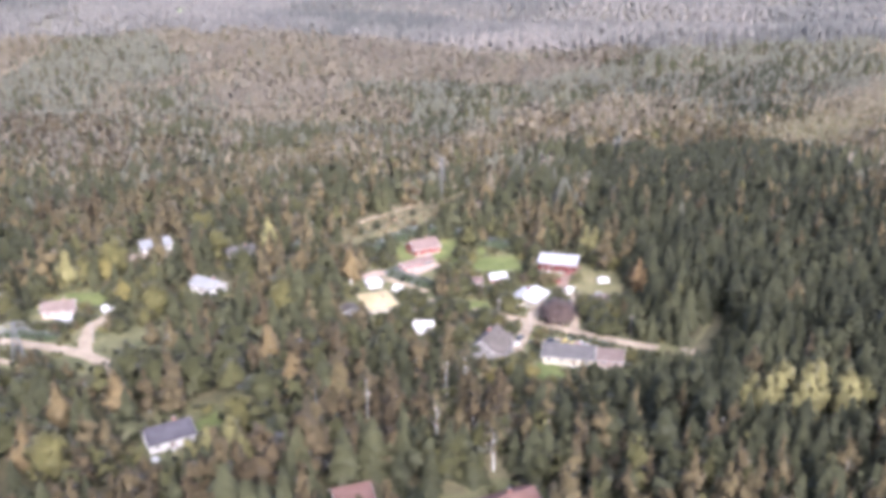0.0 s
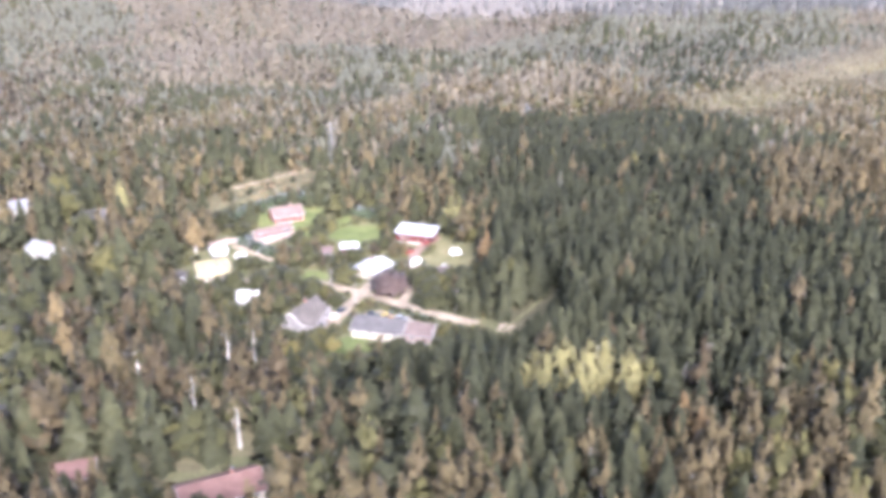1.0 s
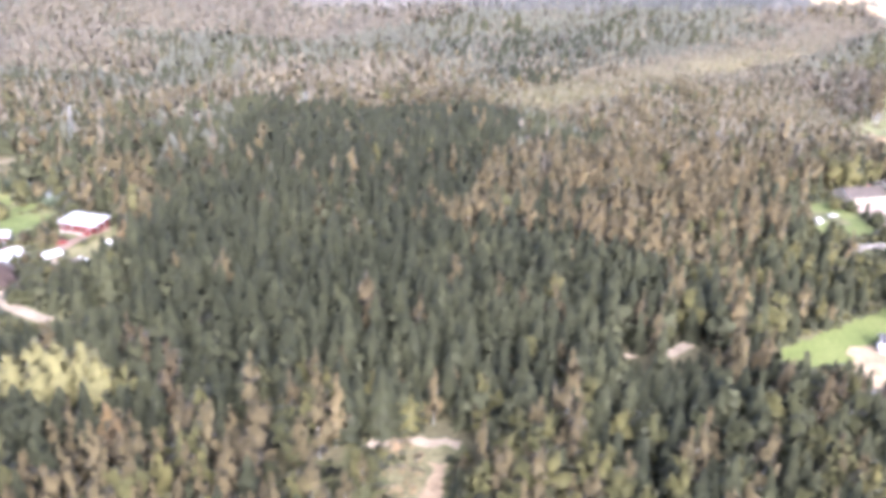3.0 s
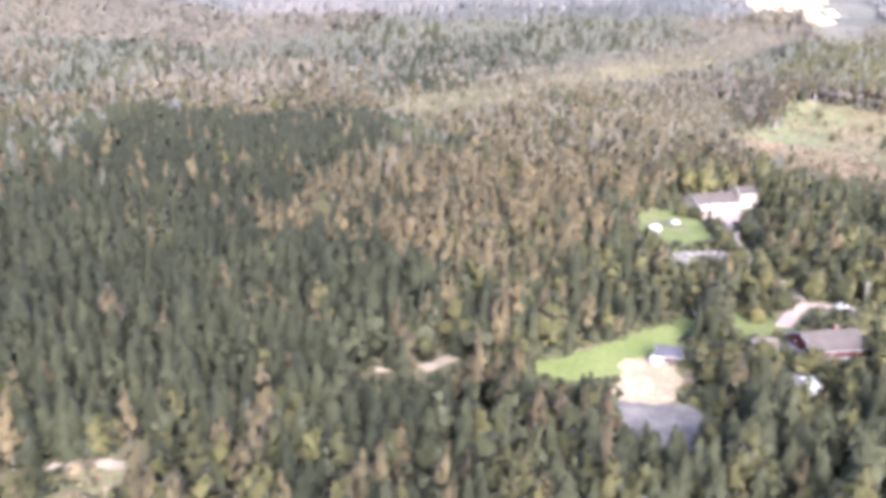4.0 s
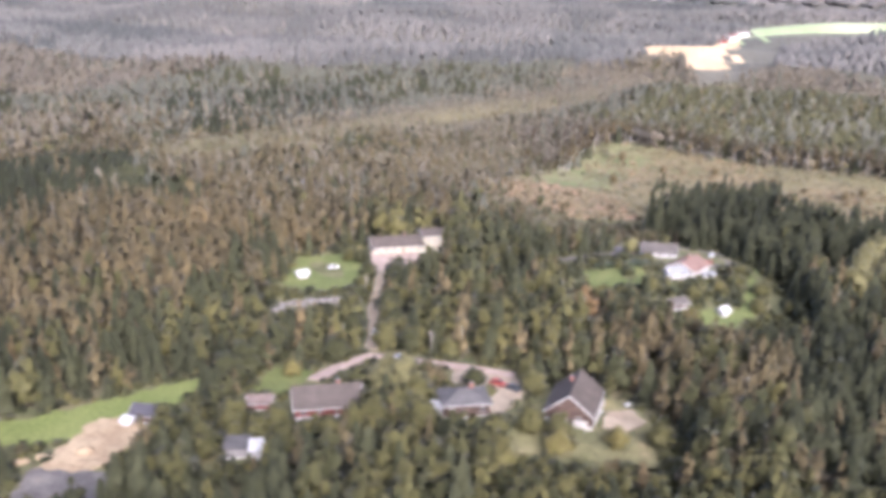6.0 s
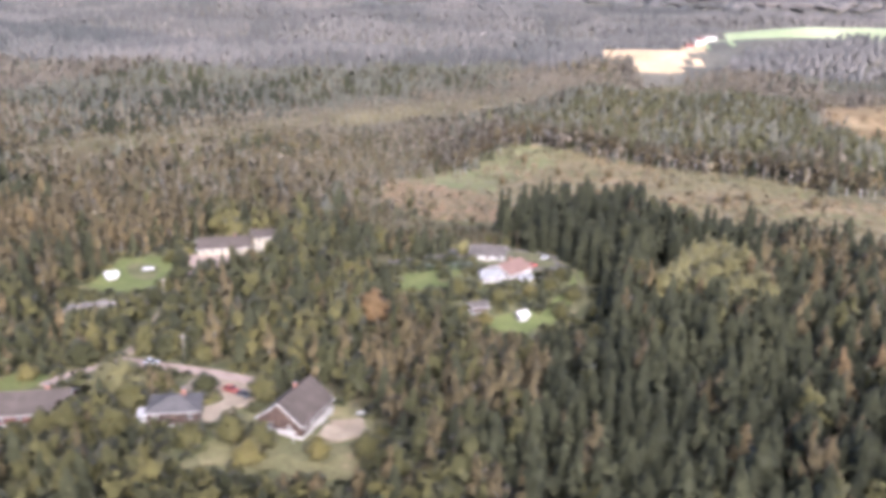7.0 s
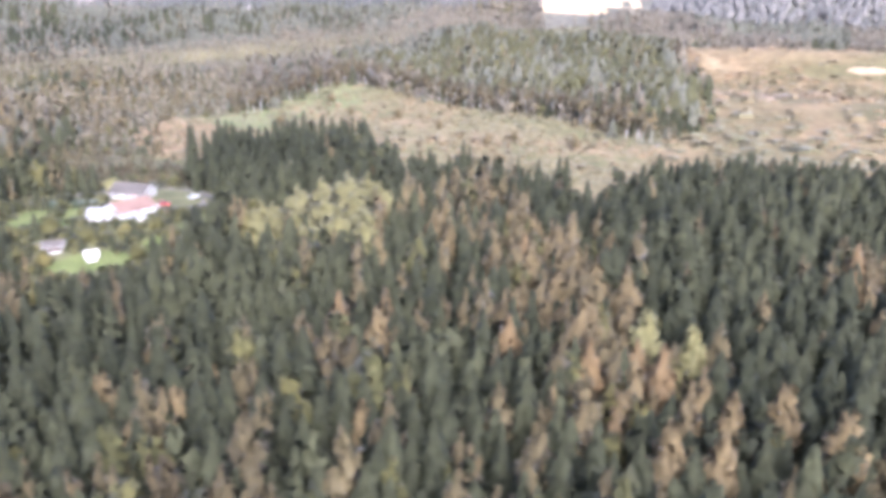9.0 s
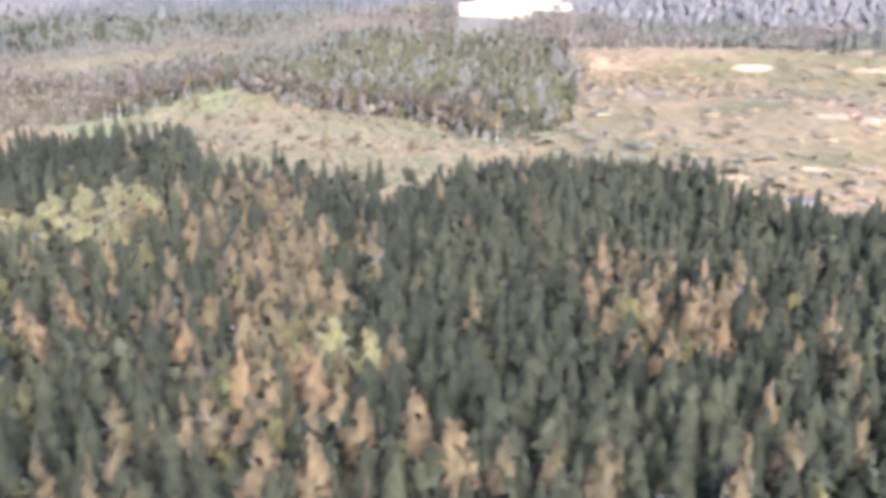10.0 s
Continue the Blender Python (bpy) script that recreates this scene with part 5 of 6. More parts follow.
FADED = [(250, 179), (262, 185), (275, 184), (280, 170), (277, 157), (266, 152), (252, 153)]   # tan birches below the farm
CLUMPS = [[(47, 121), (47, 131), (66, 131), (67, 121)], [(303, 200), (302, 214), (306, 230), (320, 236), (325, 222), (318, 203)], [(362, 158), (360, 166), (372, 166), (372, 157)], [(20, 172), (20, 178), (27, 179), (27, 172)], [(248, 189), (248, 199), (255, 199), (255, 189)]]
SIGHT.append((251.4, 194.0, 2.0, 1.2))
CLEAR = OPEN + CLUMPS + [CUT, MOOR, STUBBLE, MEADOW, FIELD_LEFT]
far_rng = np.random.default_rng(9)
SP_NEAR = [spruce_shape(far_rng, 11, 11) for _ in range(9)]
PI_NEAR = [crown_shape(far_rng, 84, 0.18, 0.30, 3, 0.62, 5) for _ in range(9)]
BI_NEAR = [crown_shape(far_rng, 96, 0.12, 0.27, 3, 0.58, 6) for _ in range(10)]
BR_NEAR = [crown_shape(far_rng, 100, 0.08, 0.27, 3, 0.35, 7) for _ in range(9)]
SP_MID = [spruce_shape(far_rng, 4, 6) for _ in range(6)]
BI_MID = [crown_shape(far_rng, 6, 0.0, 0.5, 3, 0.5, 3, 1.0) for _ in range(9)]
SP_FAR = [spruce_shape(far_rng, 2, 5, 0.0) for _ in range(4)]
BI_FAR = [crown_shape(far_rng, 0, -0.3, 0.75, 3, 0.4, 1, 0.9) for _ in range(6)]


def hamlet(x, y):
    """1 in the olive woods between the eastern gardens."""
    return np.clip(1.6 * blob(x, y, 228, 178, 62, 62), 0, 1)


def leafy(x, y):
    """Where broad crowns stand wider apart than the narrow spruces."""
    return (x < 36 + 0.1 * (y - 150)) & (y < 262)


def wood(tag, x, y, size, near):
    """Plants a stand on the given feet."""
    con = rng.random(len(x)) < conifer_share(x, y)
    z = ground(x, y) - 0.15
    h = size * (8.0 + (1.4 if near else 0.8) * rng.normal(size=len(x))) * np.where(con, 1.08, 1.0) * stature(x, y)
    h = np.clip(h, 1.8, 13)
    if near:
        h = np.where(free_of(x, y, GARDENS), h, h * 0.68)
        h = limit(x, y, h)
    ok = h > 1.6
    x, y, z, h, con = x[ok], y[ok], z[ok], h[ok], con[ok]
    P = np.c_[x, y, z]
    t = np.clip(leaf_tint(x, y) + 0.07 * rng.normal(size=len(x)), 0, 1)
    pine = rng.random(len(x)) < 0.16
    broad = ~con & inside(x, y, COPSE) & (rng.random(len(x)) < 0.8) | ~con & (~inside(x, y, TAN_WOOD) | (rng.random(len(x)) < 0.3)) & (~inside(x, y, FADED) | (rng.random(len(x)) < 0.35)) & (rng.random(len(x)) < 0.22 + 0.65 * hamlet(x, y) + 0.10 * (x < 36) + 0.35 * ((y < 134) & (x > 90) & (x < 300)))
    room = np.where(leafy(x, y), 0.85 + 1.3 * rng.random(len(x)) ** 2, 0.85 + 0.35 * rng.random(len(x)))
    ct = np.clip(0.20 - 0.14 * ((x > 18) & (x < 160) & (y < 262)) - 0.14 * ((x > 255) & (y < 300)) + 0.30 * stand(x, y, 22, 14, 7.0)[:, 0] - 0.12 * ((x > 50) & (x < 140) & (y > 165) & (y < 262)) + 0.06 * rng.normal(size=len(x)), 0, 1)
    ct = np.where(inside(x, y, COPSE), ct + 0.4, ct)
    ct = np.where(inside(x, y, BLOCK), 0.0, np.where(inside(x, y, FAR_DARK[0]) | inside(x, y, DARK_WOOD), 0.15 * ct, ct))
    # haze-coloured share grows with y; part of the copse's conifers take it too
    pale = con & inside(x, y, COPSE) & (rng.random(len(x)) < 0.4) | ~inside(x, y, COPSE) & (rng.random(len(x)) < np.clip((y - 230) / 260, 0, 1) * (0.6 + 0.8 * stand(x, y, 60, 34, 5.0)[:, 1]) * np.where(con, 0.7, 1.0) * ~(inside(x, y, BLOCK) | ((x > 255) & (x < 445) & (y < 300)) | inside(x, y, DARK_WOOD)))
    sp, pi, bi, br = (SP_NEAR, PI_NEAR, BI_NEAR, BR_NEAR) if near else (SP_MID, BI_MID, BI_MID, BI_MID)
    tr = trunk_shape() if near else None
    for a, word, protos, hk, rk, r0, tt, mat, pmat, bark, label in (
            (con & ~pine, "spruces", sp, 0.94, 0.19, 0.32, ct, SPRUCE, PALE_HAZED_CONIFER, BARK, "dense dark green spruces standing in forest"),
            (con & pine, "pines", pi, 0.88, 0.17, 0.35, ct + 0.1, SPRUCE, PALE_HAZED_CONIFER, BARK, "green pines with rounded crowns in forest"),
            (~con & ~broad, "birches", bi, 1.06, 0.14, 0.34, t, BIRCH, HAZED_LEAVES, BIRCHBARK, "thin autumn birches, olive to brown, in forest"),
            (broad, "broadleaf_trees", br, 0.9, 0.18, 0.5, np.clip(np.where(leafy(x, y), 0.05, t * (1 - hamlet(x, y)) - 0.10 + 0.16 * hamlet(x, y)) + (0.29 + 0.31 * hamlet(x, y)) * rng.random(len(t)), 0, 1), BROAD, HAZED_LEAVES, BARK, "olive green broadleaf trees in forest")):
        for m, mm, pre, lab in ((a & ~pale, mat, "", label), (a & pale, pmat, "pale_", label.replace("dark green", "blue-green").replace("green pines", "blue-green pines").replace("olive to brown", "haze-tinted grey-brown").replace("olive green", "grey-brown"))):
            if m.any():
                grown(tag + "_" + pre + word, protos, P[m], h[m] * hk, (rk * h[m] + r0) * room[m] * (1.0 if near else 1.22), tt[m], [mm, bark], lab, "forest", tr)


x, y = grid(-160, 510, 76, 262, 2.65)
m = wedge(x, y, 8) & free_of(x, y, CLEAR) & (free_of(x, y, GARDENS) | (rng.random(len(x)) < 0.55)) & clear_of_houses(x, y, 1.5) & apart(x, y) & (~leafy(x, y) | (rng.random(len(x)) < 0.6))
wood("near_forest", x[m], y[m], 1.0, True)
x, y = grid(-360, 700, 262, 640, 2.55)
m = wedge(x, y, 10) & free_of(x, y, OPEN) & free_of(x + 3.0 * rng.normal(size=len(x)), y + 3.0 * rng.normal(size=len(x)), [CUT, MOOR, STUBBLE, MEADOW, FIELD_LEFT])
for dy in (20, 40, 60, 80, 100):
    m &= free_of(x, y + dy, [STUBBLE]) | (rng.random(len(x)) < 0.12)
wood("middle_forest", x[m], y[m], 1.0, False)

x, y = grid(-900, 1250, 640, 1640, 6.2)
m = wedge(x, y, 20) & free_of(x, y, CLEAR)
for dy in (15, 30, 45, 60, 75, 90, 105):
    m &= free_of(x, y + dy, [STUBBLE, FIELD_LEFT] + ([MEADOW] if dy < 50 else []))
x, y = x[m], y[m]
con = rng.random(len(x)) < conifer_share(x, y)
P = np.c_[x, y, ground(x, y) - 0.5]
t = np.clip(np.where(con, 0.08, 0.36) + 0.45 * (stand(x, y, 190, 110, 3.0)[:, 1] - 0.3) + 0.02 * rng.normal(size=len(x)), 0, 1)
h = 8.5 + 1.6 * rng.normal(size=len(x))
# crowns past 640 m carry the haze in their leaf colour
grown("far_conifer_woods", SP_FAR, P[con], h[con] * 1.1, 2.5 + 0.8 * rng.random(con.sum()), t[con], [HAZED_WOOD], "far blue-green conifer woods on low hills", "forest")
grown("far_leafy_woods", BI_FAR, P[~con], h[~con], 3.0 + 1.0 * rng.random((~con).sum()), t[~con], [HAZED_WOOD], "far leafy woods in haze-tinted grey-brown on low hills", "forest")
x, y = grid(-2700, 3100, 1640, 5100, 38)
m = wedge(x, y, 60)
x, y = x[m], y[m]
P = np.c_[x, y, ground(x, y) - 2]
grown("horizon_woods", BI_FAR, P, 11 + 2 * rng.normal(size=len(x)), 20 + 7 * rng.random(len(x)), np.clip(0.15 + 0.75 * stand(x, y, 420, 260, 6.0)[:, 1] + 0.06 * rng.normal(size=len(x)), 0, 1), [HAZED_WOOD], "woods in haze-tinted colour reaching the horizon", "forest")

x, y = grid(-260, 640, -70, 135, 8.0)
m = ~wedge(x, y, 8) & (y < 78 + 0.13 * np.clip(x, 0, None))
x, y = x[m], y[m]
grown("woods_below_the_path", BI_MID, np.c_[x, y, ground(x, y) - 0.2], 7.5 + rng.normal(size=len(x)), 3.6 + 0.8 * rng.random(len(x)), np.clip(0.3 + 0.15 * rng.normal(size=len(x)), 0, 1), [BROAD], "olive mixed woods in front of the villages", "forest")
x, y = grid(-260, 640, -70, 135, 4.6)
m = ~wedge(x, y, 6) & (y < 80 + 0.13 * np.clip(x, 0, None))
x, y = x[m], y[m]
grown("low_woods_below_the_path", BI_FAR, np.c_[x, y, ground(x, y) - 0.2], 6.0 + rng.normal(size=len(x)), 2.6 + 0.8 * rng.random(len(x)), np.clip(0.3 + 0.18 * rng.normal(size=len(x)), 0, 1), [BROAD], "lower olive trees between the tall ones before the villages", "forest")

# taller edge of the copse, with bare trunks, above the clear-cut
EDGE_LINE = ((266, 348), (286, 401), (310, 391), (334, 363), (370, 339), (391, 306))
p = [(x1 + (x2 - x1) * k / 22, y1 + (y2 - y1) * k / 22) for (x1, y1), (x2, y2) in zip(EDGE_LINE, EDGE_LINE[1:]) for k in range(22)]
x, y = np.array(p).T + 1.3 * rng.normal(size=(2, len(p)))
EDGE_CROWN = [crown_shape(far_rng, 50, 0.42, 0.34, 3, 0.5, 4) for _ in range(5)]
hh = 8.2 + 1.0 * rng.normal(size=len(x))
grown("edge_birches", EDGE_CROWN, np.c_[x, y, ground(x, y) - 0.1], hh, 0.15 * hh + 0.2, np.clip(0.25 + 0.2 * rng.normal(size=len(x)), 0, 1), [BIRCH, BIRCHBARK], "birches with bare pale trunks along the clear-cut edge", "forest", trunk_shape(4, 0.7, 0.1, 0.06))

# low shrubs on the clear-cut, the heath and the strip
SHRUB = [crown_shape(far_rng, 12, -0.3, 0.7, 0, 0.2, 1) for _ in range(5)]
x, y = grid(225, 400, 262, 405, 1.7)
m = inside(x, y, CUT) & (rng.random(len(x)) < 0.35 + 0.4 * patchy(x, y, 9, 1.0))
x, y = x[m], y[m]
grown("clearing_shrubs", SHRUB, np.c_[x, y, ground(x, y) - 0.1], 0.2 + 1.1 * rng.random(len(x)) ** 4, 0.5 + 0.8 * rng.random(len(x)), np.clip(0.35 + 0.5 * patchy(x, y, 12, 0.3) - 0.2 + 0.15 * rng.normal(size=len(x)), 0, 1), [HEATH], "low scrub and brash on the clear-cut", "scrub")
x, y = grid(390, 985, 215, 645, 3.2)
m = inside(x, y, MOOR) & wedge(x, y, 10) & (rng.random(len(x)) < 0.15 + 0.85 * patchy(x, y, 17, 1.3))
x, y = x[m], y[m]
grown("heath_scrub", SHRUB, np.c_[x, y, ground(x, y) - 0.2], 0.25 + 1.3 * rng.random(len(x)) ** 4, 0.9 + 2.0 * rng.random(len(x)), np.clip(0.25 + 0.7 * patchy(x, y, 24, 0.8) - 0.1 + 0.15 * rng.normal(size=len(x)), 0, 1), [HEATH], "low orange-brown scrub on open heath", "scrub")
x, y = grid(-100, 300, 95, 345, 1.7)
m = ~free_of(x, y, GARDENS + [o for o in OPEN if len(o) > 9]) & free_of(x, y, [o for o in OPEN]) & (rng.random(len(x)) < 0.6)
x, y = x[m], y[m]
for hx, hy, hl, hw_ in HOUSES:
    k = (np.abs(x - hx) > hl + 0.5) | (np.abs(y - hy) > hw_ + 0.5)
    x, y = x[k], y[k]
hh = np.maximum(limit(x, y, 0.6 + 1.0 * rng.random(len(x))), 0.25 + 0.25 * rng.random(len(x)))
grown("garden_bushes", SHRUB, np.c_[x, y, ground(x, y) - 0.1], hh, 0.6 + 0.7 * rng.random(len(x)), np.clip(0.3 + 0.2 * rng.normal(size=len(x)), 0, 1), [BROAD], "low bushes and tall weeds in the gardens", "bushes")

x, y = grid(-32, 92, 218, 348, 1.5)
m = (sum(near_line(x, y, *q, 7) for q in STRIP) > 0.35) & (rng.random(len(x)) < 0.45 + 0.5 * patchy(x, y, 8, 2.0))
x, y = x[m], y[m]
grown("strip_scrub", SHRUB, np.c_[x, y, ground(x, y) - 0.1], 0.3 + 1.0 * rng.random(len(x)) ** 3, 0.4 + 0.7 * rng.random(len(x)), np.clip(0.35 + 0.25 * rng.normal(size=len(x)), 0, 1), [HEATH], "low olive and brown scrub below the power line", "scrub")

x, y = grid(102, 114, 107, 121, 1.1)
m = inside(x, y, [(104.2, 109), (103, 121), (107.6, 120), (108.4, 114), (108, 109)]) & (rng.random(len(x)) < 0.6)
x, y = x[m], y[m]
grown("meadow_scrub", SHRUB, np.c_[x, y, ground(x, y) - 0.1], 0.3 + 1.2 * rng.random(len(x)) ** 2, 0.4 + 0.6 * rng.random(len(x)), np.clip(0.4 + 0.25 * rng.normal(size=len(x)), 0, 1), [HEATH], "low brown brush on the meadow", "scrub")

x, y = grid(228, 290, 276, 336, 0.9)
m = inside(x, y, BRASH) & (np.sin((y - 0.35 * x) * 2 * math.pi / 5.2) > 0.45)
x, y = x[m], y[m]
grown("brash_rows", SHRUB, np.c_[x, y, ground(x, y) - 0.05], 0.3 + 0.35 * rng.random(len(x)), 0.55 + 0.3 * rng.random(len(x)), np.clip(0.55 + 0.25 * rng.normal(size=len(x)), 0, 1), [HEATH], "rows of brown felled branches on the clear-cut", "brash")

# ---------------------------------------------------------------- single trees
tree_rng = np.random.default_rng(21)


def tree_kind(name, kind, h, r, tint, label, category):
    """A tree with a tapered trunk, limbs and a crown of many leaf clumps, standing at the origin."""
    root = tagged(new(name), label, category)
    bark = BIRCHBARK if kind in ("birch", "bare") else BARK
    bm = bmesh.new()
    bmesh.ops.create_cone(bm, segments=8, radius1=(0.013 if kind == "bare" else 0.022) * h + 0.04, radius2=0.02, depth=h * 0.9, cap_ends=True, matrix=pose(0, 0, h * 0.45 - 0.1))
    part("trunk", bm, bark, root)
    if kind in ("spruce",):
        v, f, w = spruce_shape(tree_rng, 12, 12)
        mat = SPRUCE
    else:
        v, f, w = crown_shape(tree_rng, 110 if kind == "bare" else 340, {"birch": 0.16, "bare": 0.40, "aspen": 0.10, "pine": 0.38, "broad": 0.10, "purple": 0.06}[kind], 0.24, 0 if kind == "bare" else 3, {"birch": 0.6, "bare": 0.5, "aspen": 0.45, "pine": 0.5, "broad": 0.25, "purple": 0.2}[kind], 11, 1.14)
        mat = {"birch": BIRCH, "bare": BIRCH, "aspen": ASPEN, "pine": SPRUCE, "broad": BROAD, "purple": PURPLE}[kind]
        for i in range(5):
            bm = bmesh.new()
            a, z = tree_rng.random() * 6.28, h * (0.3 + 0.09 * i)
            e = Vector((math.cos(a) * r * 0.7, math.sin(a) * r * 0.7, z + 0.18 * h))
            s = Vector((0, 0, z))
            m = Matrix.Translation((s + e) / 2) @ (e - s).to_track_quat("Z", "Y").to_matrix().to_4x4()
            bmesh.ops.create_cone(bm, segments=5, radius1=0.035, radius2=0.015, depth=(e - s).length, cap_ends=True, matrix=m)
            part("limb", bm, bark, root)
    v = v * (r, r, h)
    me = mesh_from("crown", v, f, [mat], None, np.full(len(v), tint), True, w)
    ob = new("crown", me)
    ob.parent = root
    return root


KINDS = {}


def plant(key, x, y, h=None, turn=None):
    """Stands a tree of a kind at a place; later ones share the meshes of the first."""
    name, kind, h0, r0, tint, label, cat, group = SPECIES[key]
    h = h or h0
    m = pose(x, y, gz(x, y) - 0.1, 0, 0, tree_rng.random() * 360 if turn is None else turn)
    if key not in KINDS:
        KINDS[key] = tagged(tree_kind(name, kind, h0, r0, tint, label, cat), group=group)
        ob = KINDS[key]
        ob.matrix_world = m
    else:
        ob = copy_thing(KINDS[key], m)
    k = h / h0
    ob.scale = (0.5 * (k + 1) ** 1.0 * (0.9 + 0.2 * tree_rng.random()),) * 2 + (k,)
    return ob


SPECIES = {
    "birch_y": ("birch_tree", "aspen", 8.6, 2.2, 0.85, "tall birch with yellow autumn leaves at the forest edge", "tree", "yellow birches"),
    "birch_o": ("birch_tree", "birch", 8.0, 1.5, 0.86, "birch with orange autumn leaves among dark spruces", "tree", "orange birches"),
    "birch_b": ("birch_tree", "birch", 8.2, 1.7, 0.36, "thin brown-leaved birch with a pale trunk", "tree", "brown birches"),
    "birch_t": ("birch_tree", "birch", 8.2, 1.6, 0.58, "birch with faded tan leaves among dark spruces", "tree", "tan birches"),
    "birch_c": ("birch_tree", "birch", 8.2, 1.9, 0.66, "birch with ochre leaves rising from spruce forest", "tree", "ochre birches"),
    "birch_v": ("birch_tree", "bare", 9.4, 1.5, 0.30, "nearly leafless birch with a long white stem", "tree", "bare birches"),
    "aspen_g": ("aspen_tree", "aspen", 8.0, 3.0, 0.60, "broad aspen with pale olive-yellow leaves", "tree", "pale aspens"),
    "big_d": ("broadleaf_tree", "broad", 8.6, 3.1, 0.10, "large round dark green broadleaf tree in woods", "tree", "large dark trees"),
    "big_o": ("broadleaf_tree", "broad", 8.6, 3.3, 0.48, "large round olive broadleaf tree in woods", "tree", "large olive trees"),
    "garden_d": ("garden_tree", "broad", 4.2, 1.9, 0.12, "dense dark green garden tree beside houses", "tree", "garden trees"),
    "garden_o": ("garden_tree", "broad", 4.6, 1.9, 0.45, "olive green garden tree beside houses", "tree", "garden trees"),
    "garden_l": ("garden_tree", "broad", 3.6, 1.6, 0.85, "pale yellow-green garden tree beside houses", "tree", "garden trees"),
    "lime": ("lime_tree", "aspen", 3.4, 1.7, 1.0, "small tree with bright lime-yellow leaves", "tree", "garden trees"),
    "purple": ("copper_tree", "purple", 4.6, 3.4, 0.4, "large dark purple-brown tree at the crossroads", "tree", "garden trees"),
    "maple": ("maple_tree", "birch", 4.6, 2.7, 1.0, "round maple with bright orange leaves", "tree", "garden trees"),
    "spruce": ("spruce_tree", "spruce", 9.6, 1.8, 0.2, "tall dark spruce above the forest edge", "tree", "tall spruces"),
    "aspen_s": ("aspen_tree", "birch", 3.4, 1.2, 0.5, "young thin aspen standing on the clear-cut", "tree", "young aspens"),
    "spruce_s": ("spruce_tree", "spruce", 5.0, 1.2, 0.25, "young dark spruce beside gardens", "tree", "garden spruces"),
}

# yellow birches before the pines
for x, y, h in ((51, 126.5, 8.4), (54, 128.5, 9.4), (57.5, 127, 9.8), (60, 129, 9.2), (63.4, 125.8, 9.0), (49.5, 129, 7.6), (55.6, 124.6, 8.0)):
    plant("birch_y", x, y, h)
for x, y, h in ((69, 114.8, 8.0), (71.2, 113, 7.0), (43.4, 189, 7.6), (44.6, 187, 6.4)):
    plant("birch_o", x, y, h)
for x, y, h in ((40, 211, 8.2), (37.4, 213.5, 7.4), (42.4, 213, 7.8), (35.4, 215.5, 7), (46, 210, 7.6), (-45.5, 211.5, 10.4)):
    plant("birch_b" if x > 38 else "birch_y", x, y, h)
for x, y, h in ((-0.8, 136.8, 9.6), (2.7, 140.1, 9.0), (-2.2, 121.7, 9.2), (6.3, 114.0, 8.6), (70.9, 113.8, 8.2), (-22.2, 128.8, 9.0), (-14, 131, 8.8), (-97, 176, 8.6)):
    plant("birch_v", x, y, h)
# the clump and the brown line among the eastern spruces
for x, y, h in ((309, 212, 9.4), (312.5, 217, 9.6), (316.5, 222, 9.8), (320, 224, 9.4), (323, 219.5, 9.2), (319, 215.5, 9.0), (314, 210.5, 9.0), (313.6, 197.5, 8.6), (317.5, 203, 9.0), (321.6, 206, 8.6), (306, 205, 8.2), (304, 203.5, 8.6), (322, 202, 8.2), (310, 204, 8.6)):
    plant("aspen_g", x, y, h)
for spots, kind in ((TAN_BIRCHES, "birch_t"), (ORANGE_BIRCHES, "birch_o"), (OCHRE_BIRCHES, "birch_c"), (BROWN_BIRCHES, "birch_b")):
    for x, y in spots:
        plant(kind, x, y, 8.4 + 0.7 * tree_rng.normal())
for i in range(34):
    k = i / 33
    x, y = (341 + 9 * k, 237 - 40 * k) if k < 0.5 else (345.5 + 16 * (k - 0.5) * 2, 217 - 58 * (k - 0.5) * 2)
    plant(("birch_t", "birch_b", "birch_t", "birch_c")[i % 4], x + 3.6 * tree_rng.normal(), y + 2 * tree_rng.normal(), 7.8 + 0.8 * tree_rng.normal())
for x, y in ((363.8, 166.0), (368.7, 161.8)):
    plant("birch_y", x, y, 8.4)
for i in range(10):
    plant(("birch_o", "birch_t")[i % 2], 409 + 6 * tree_rng.normal(), 172 + 5 * tree_rng.normal(), 7.6 + 0.7 * tree_rng.normal())
for i in range(10):
    plant(("birch_c", "birch_t", "birch_b")[i % 3], 296 + 34 * tree_rng.random(), 134 + 28 * tree_rng.random(), 7.4 + 0.8 * tree_rng.normal())
# spruces standing out against the clear-cut
for x, y, h in ((338, 262, 10.2), (339.4, 263, 8.6), (350.4, 251.6, 8.8), (346, 254, 8.2), (355, 252, 8.4), (360, 256, 8.0), (330, 264, 7.6), (362, 259, 7.4)):
    plant("spruce", x, y, h)
for i in range(46):
    plant("spruce", 277 + 36 * (i / 45) + 1.5 * tree_rng.normal(), 253 + 21 * (i / 45) + 3.4 * tree_rng.normal(), 12.2 + 1.1 * tree_rng.normal())
for x, y, h in ((167.6, 133, 6.6), (169, 136, 7.2), (170.6, 132.4, 7.4), (171.4, 137, 6), (168.4, 138.6, 5.4), (190, 160, 6.6), (191.6, 157.6, 6.2), (192.6, 163, 6.6)):
    plant("spruce", x, y, h)
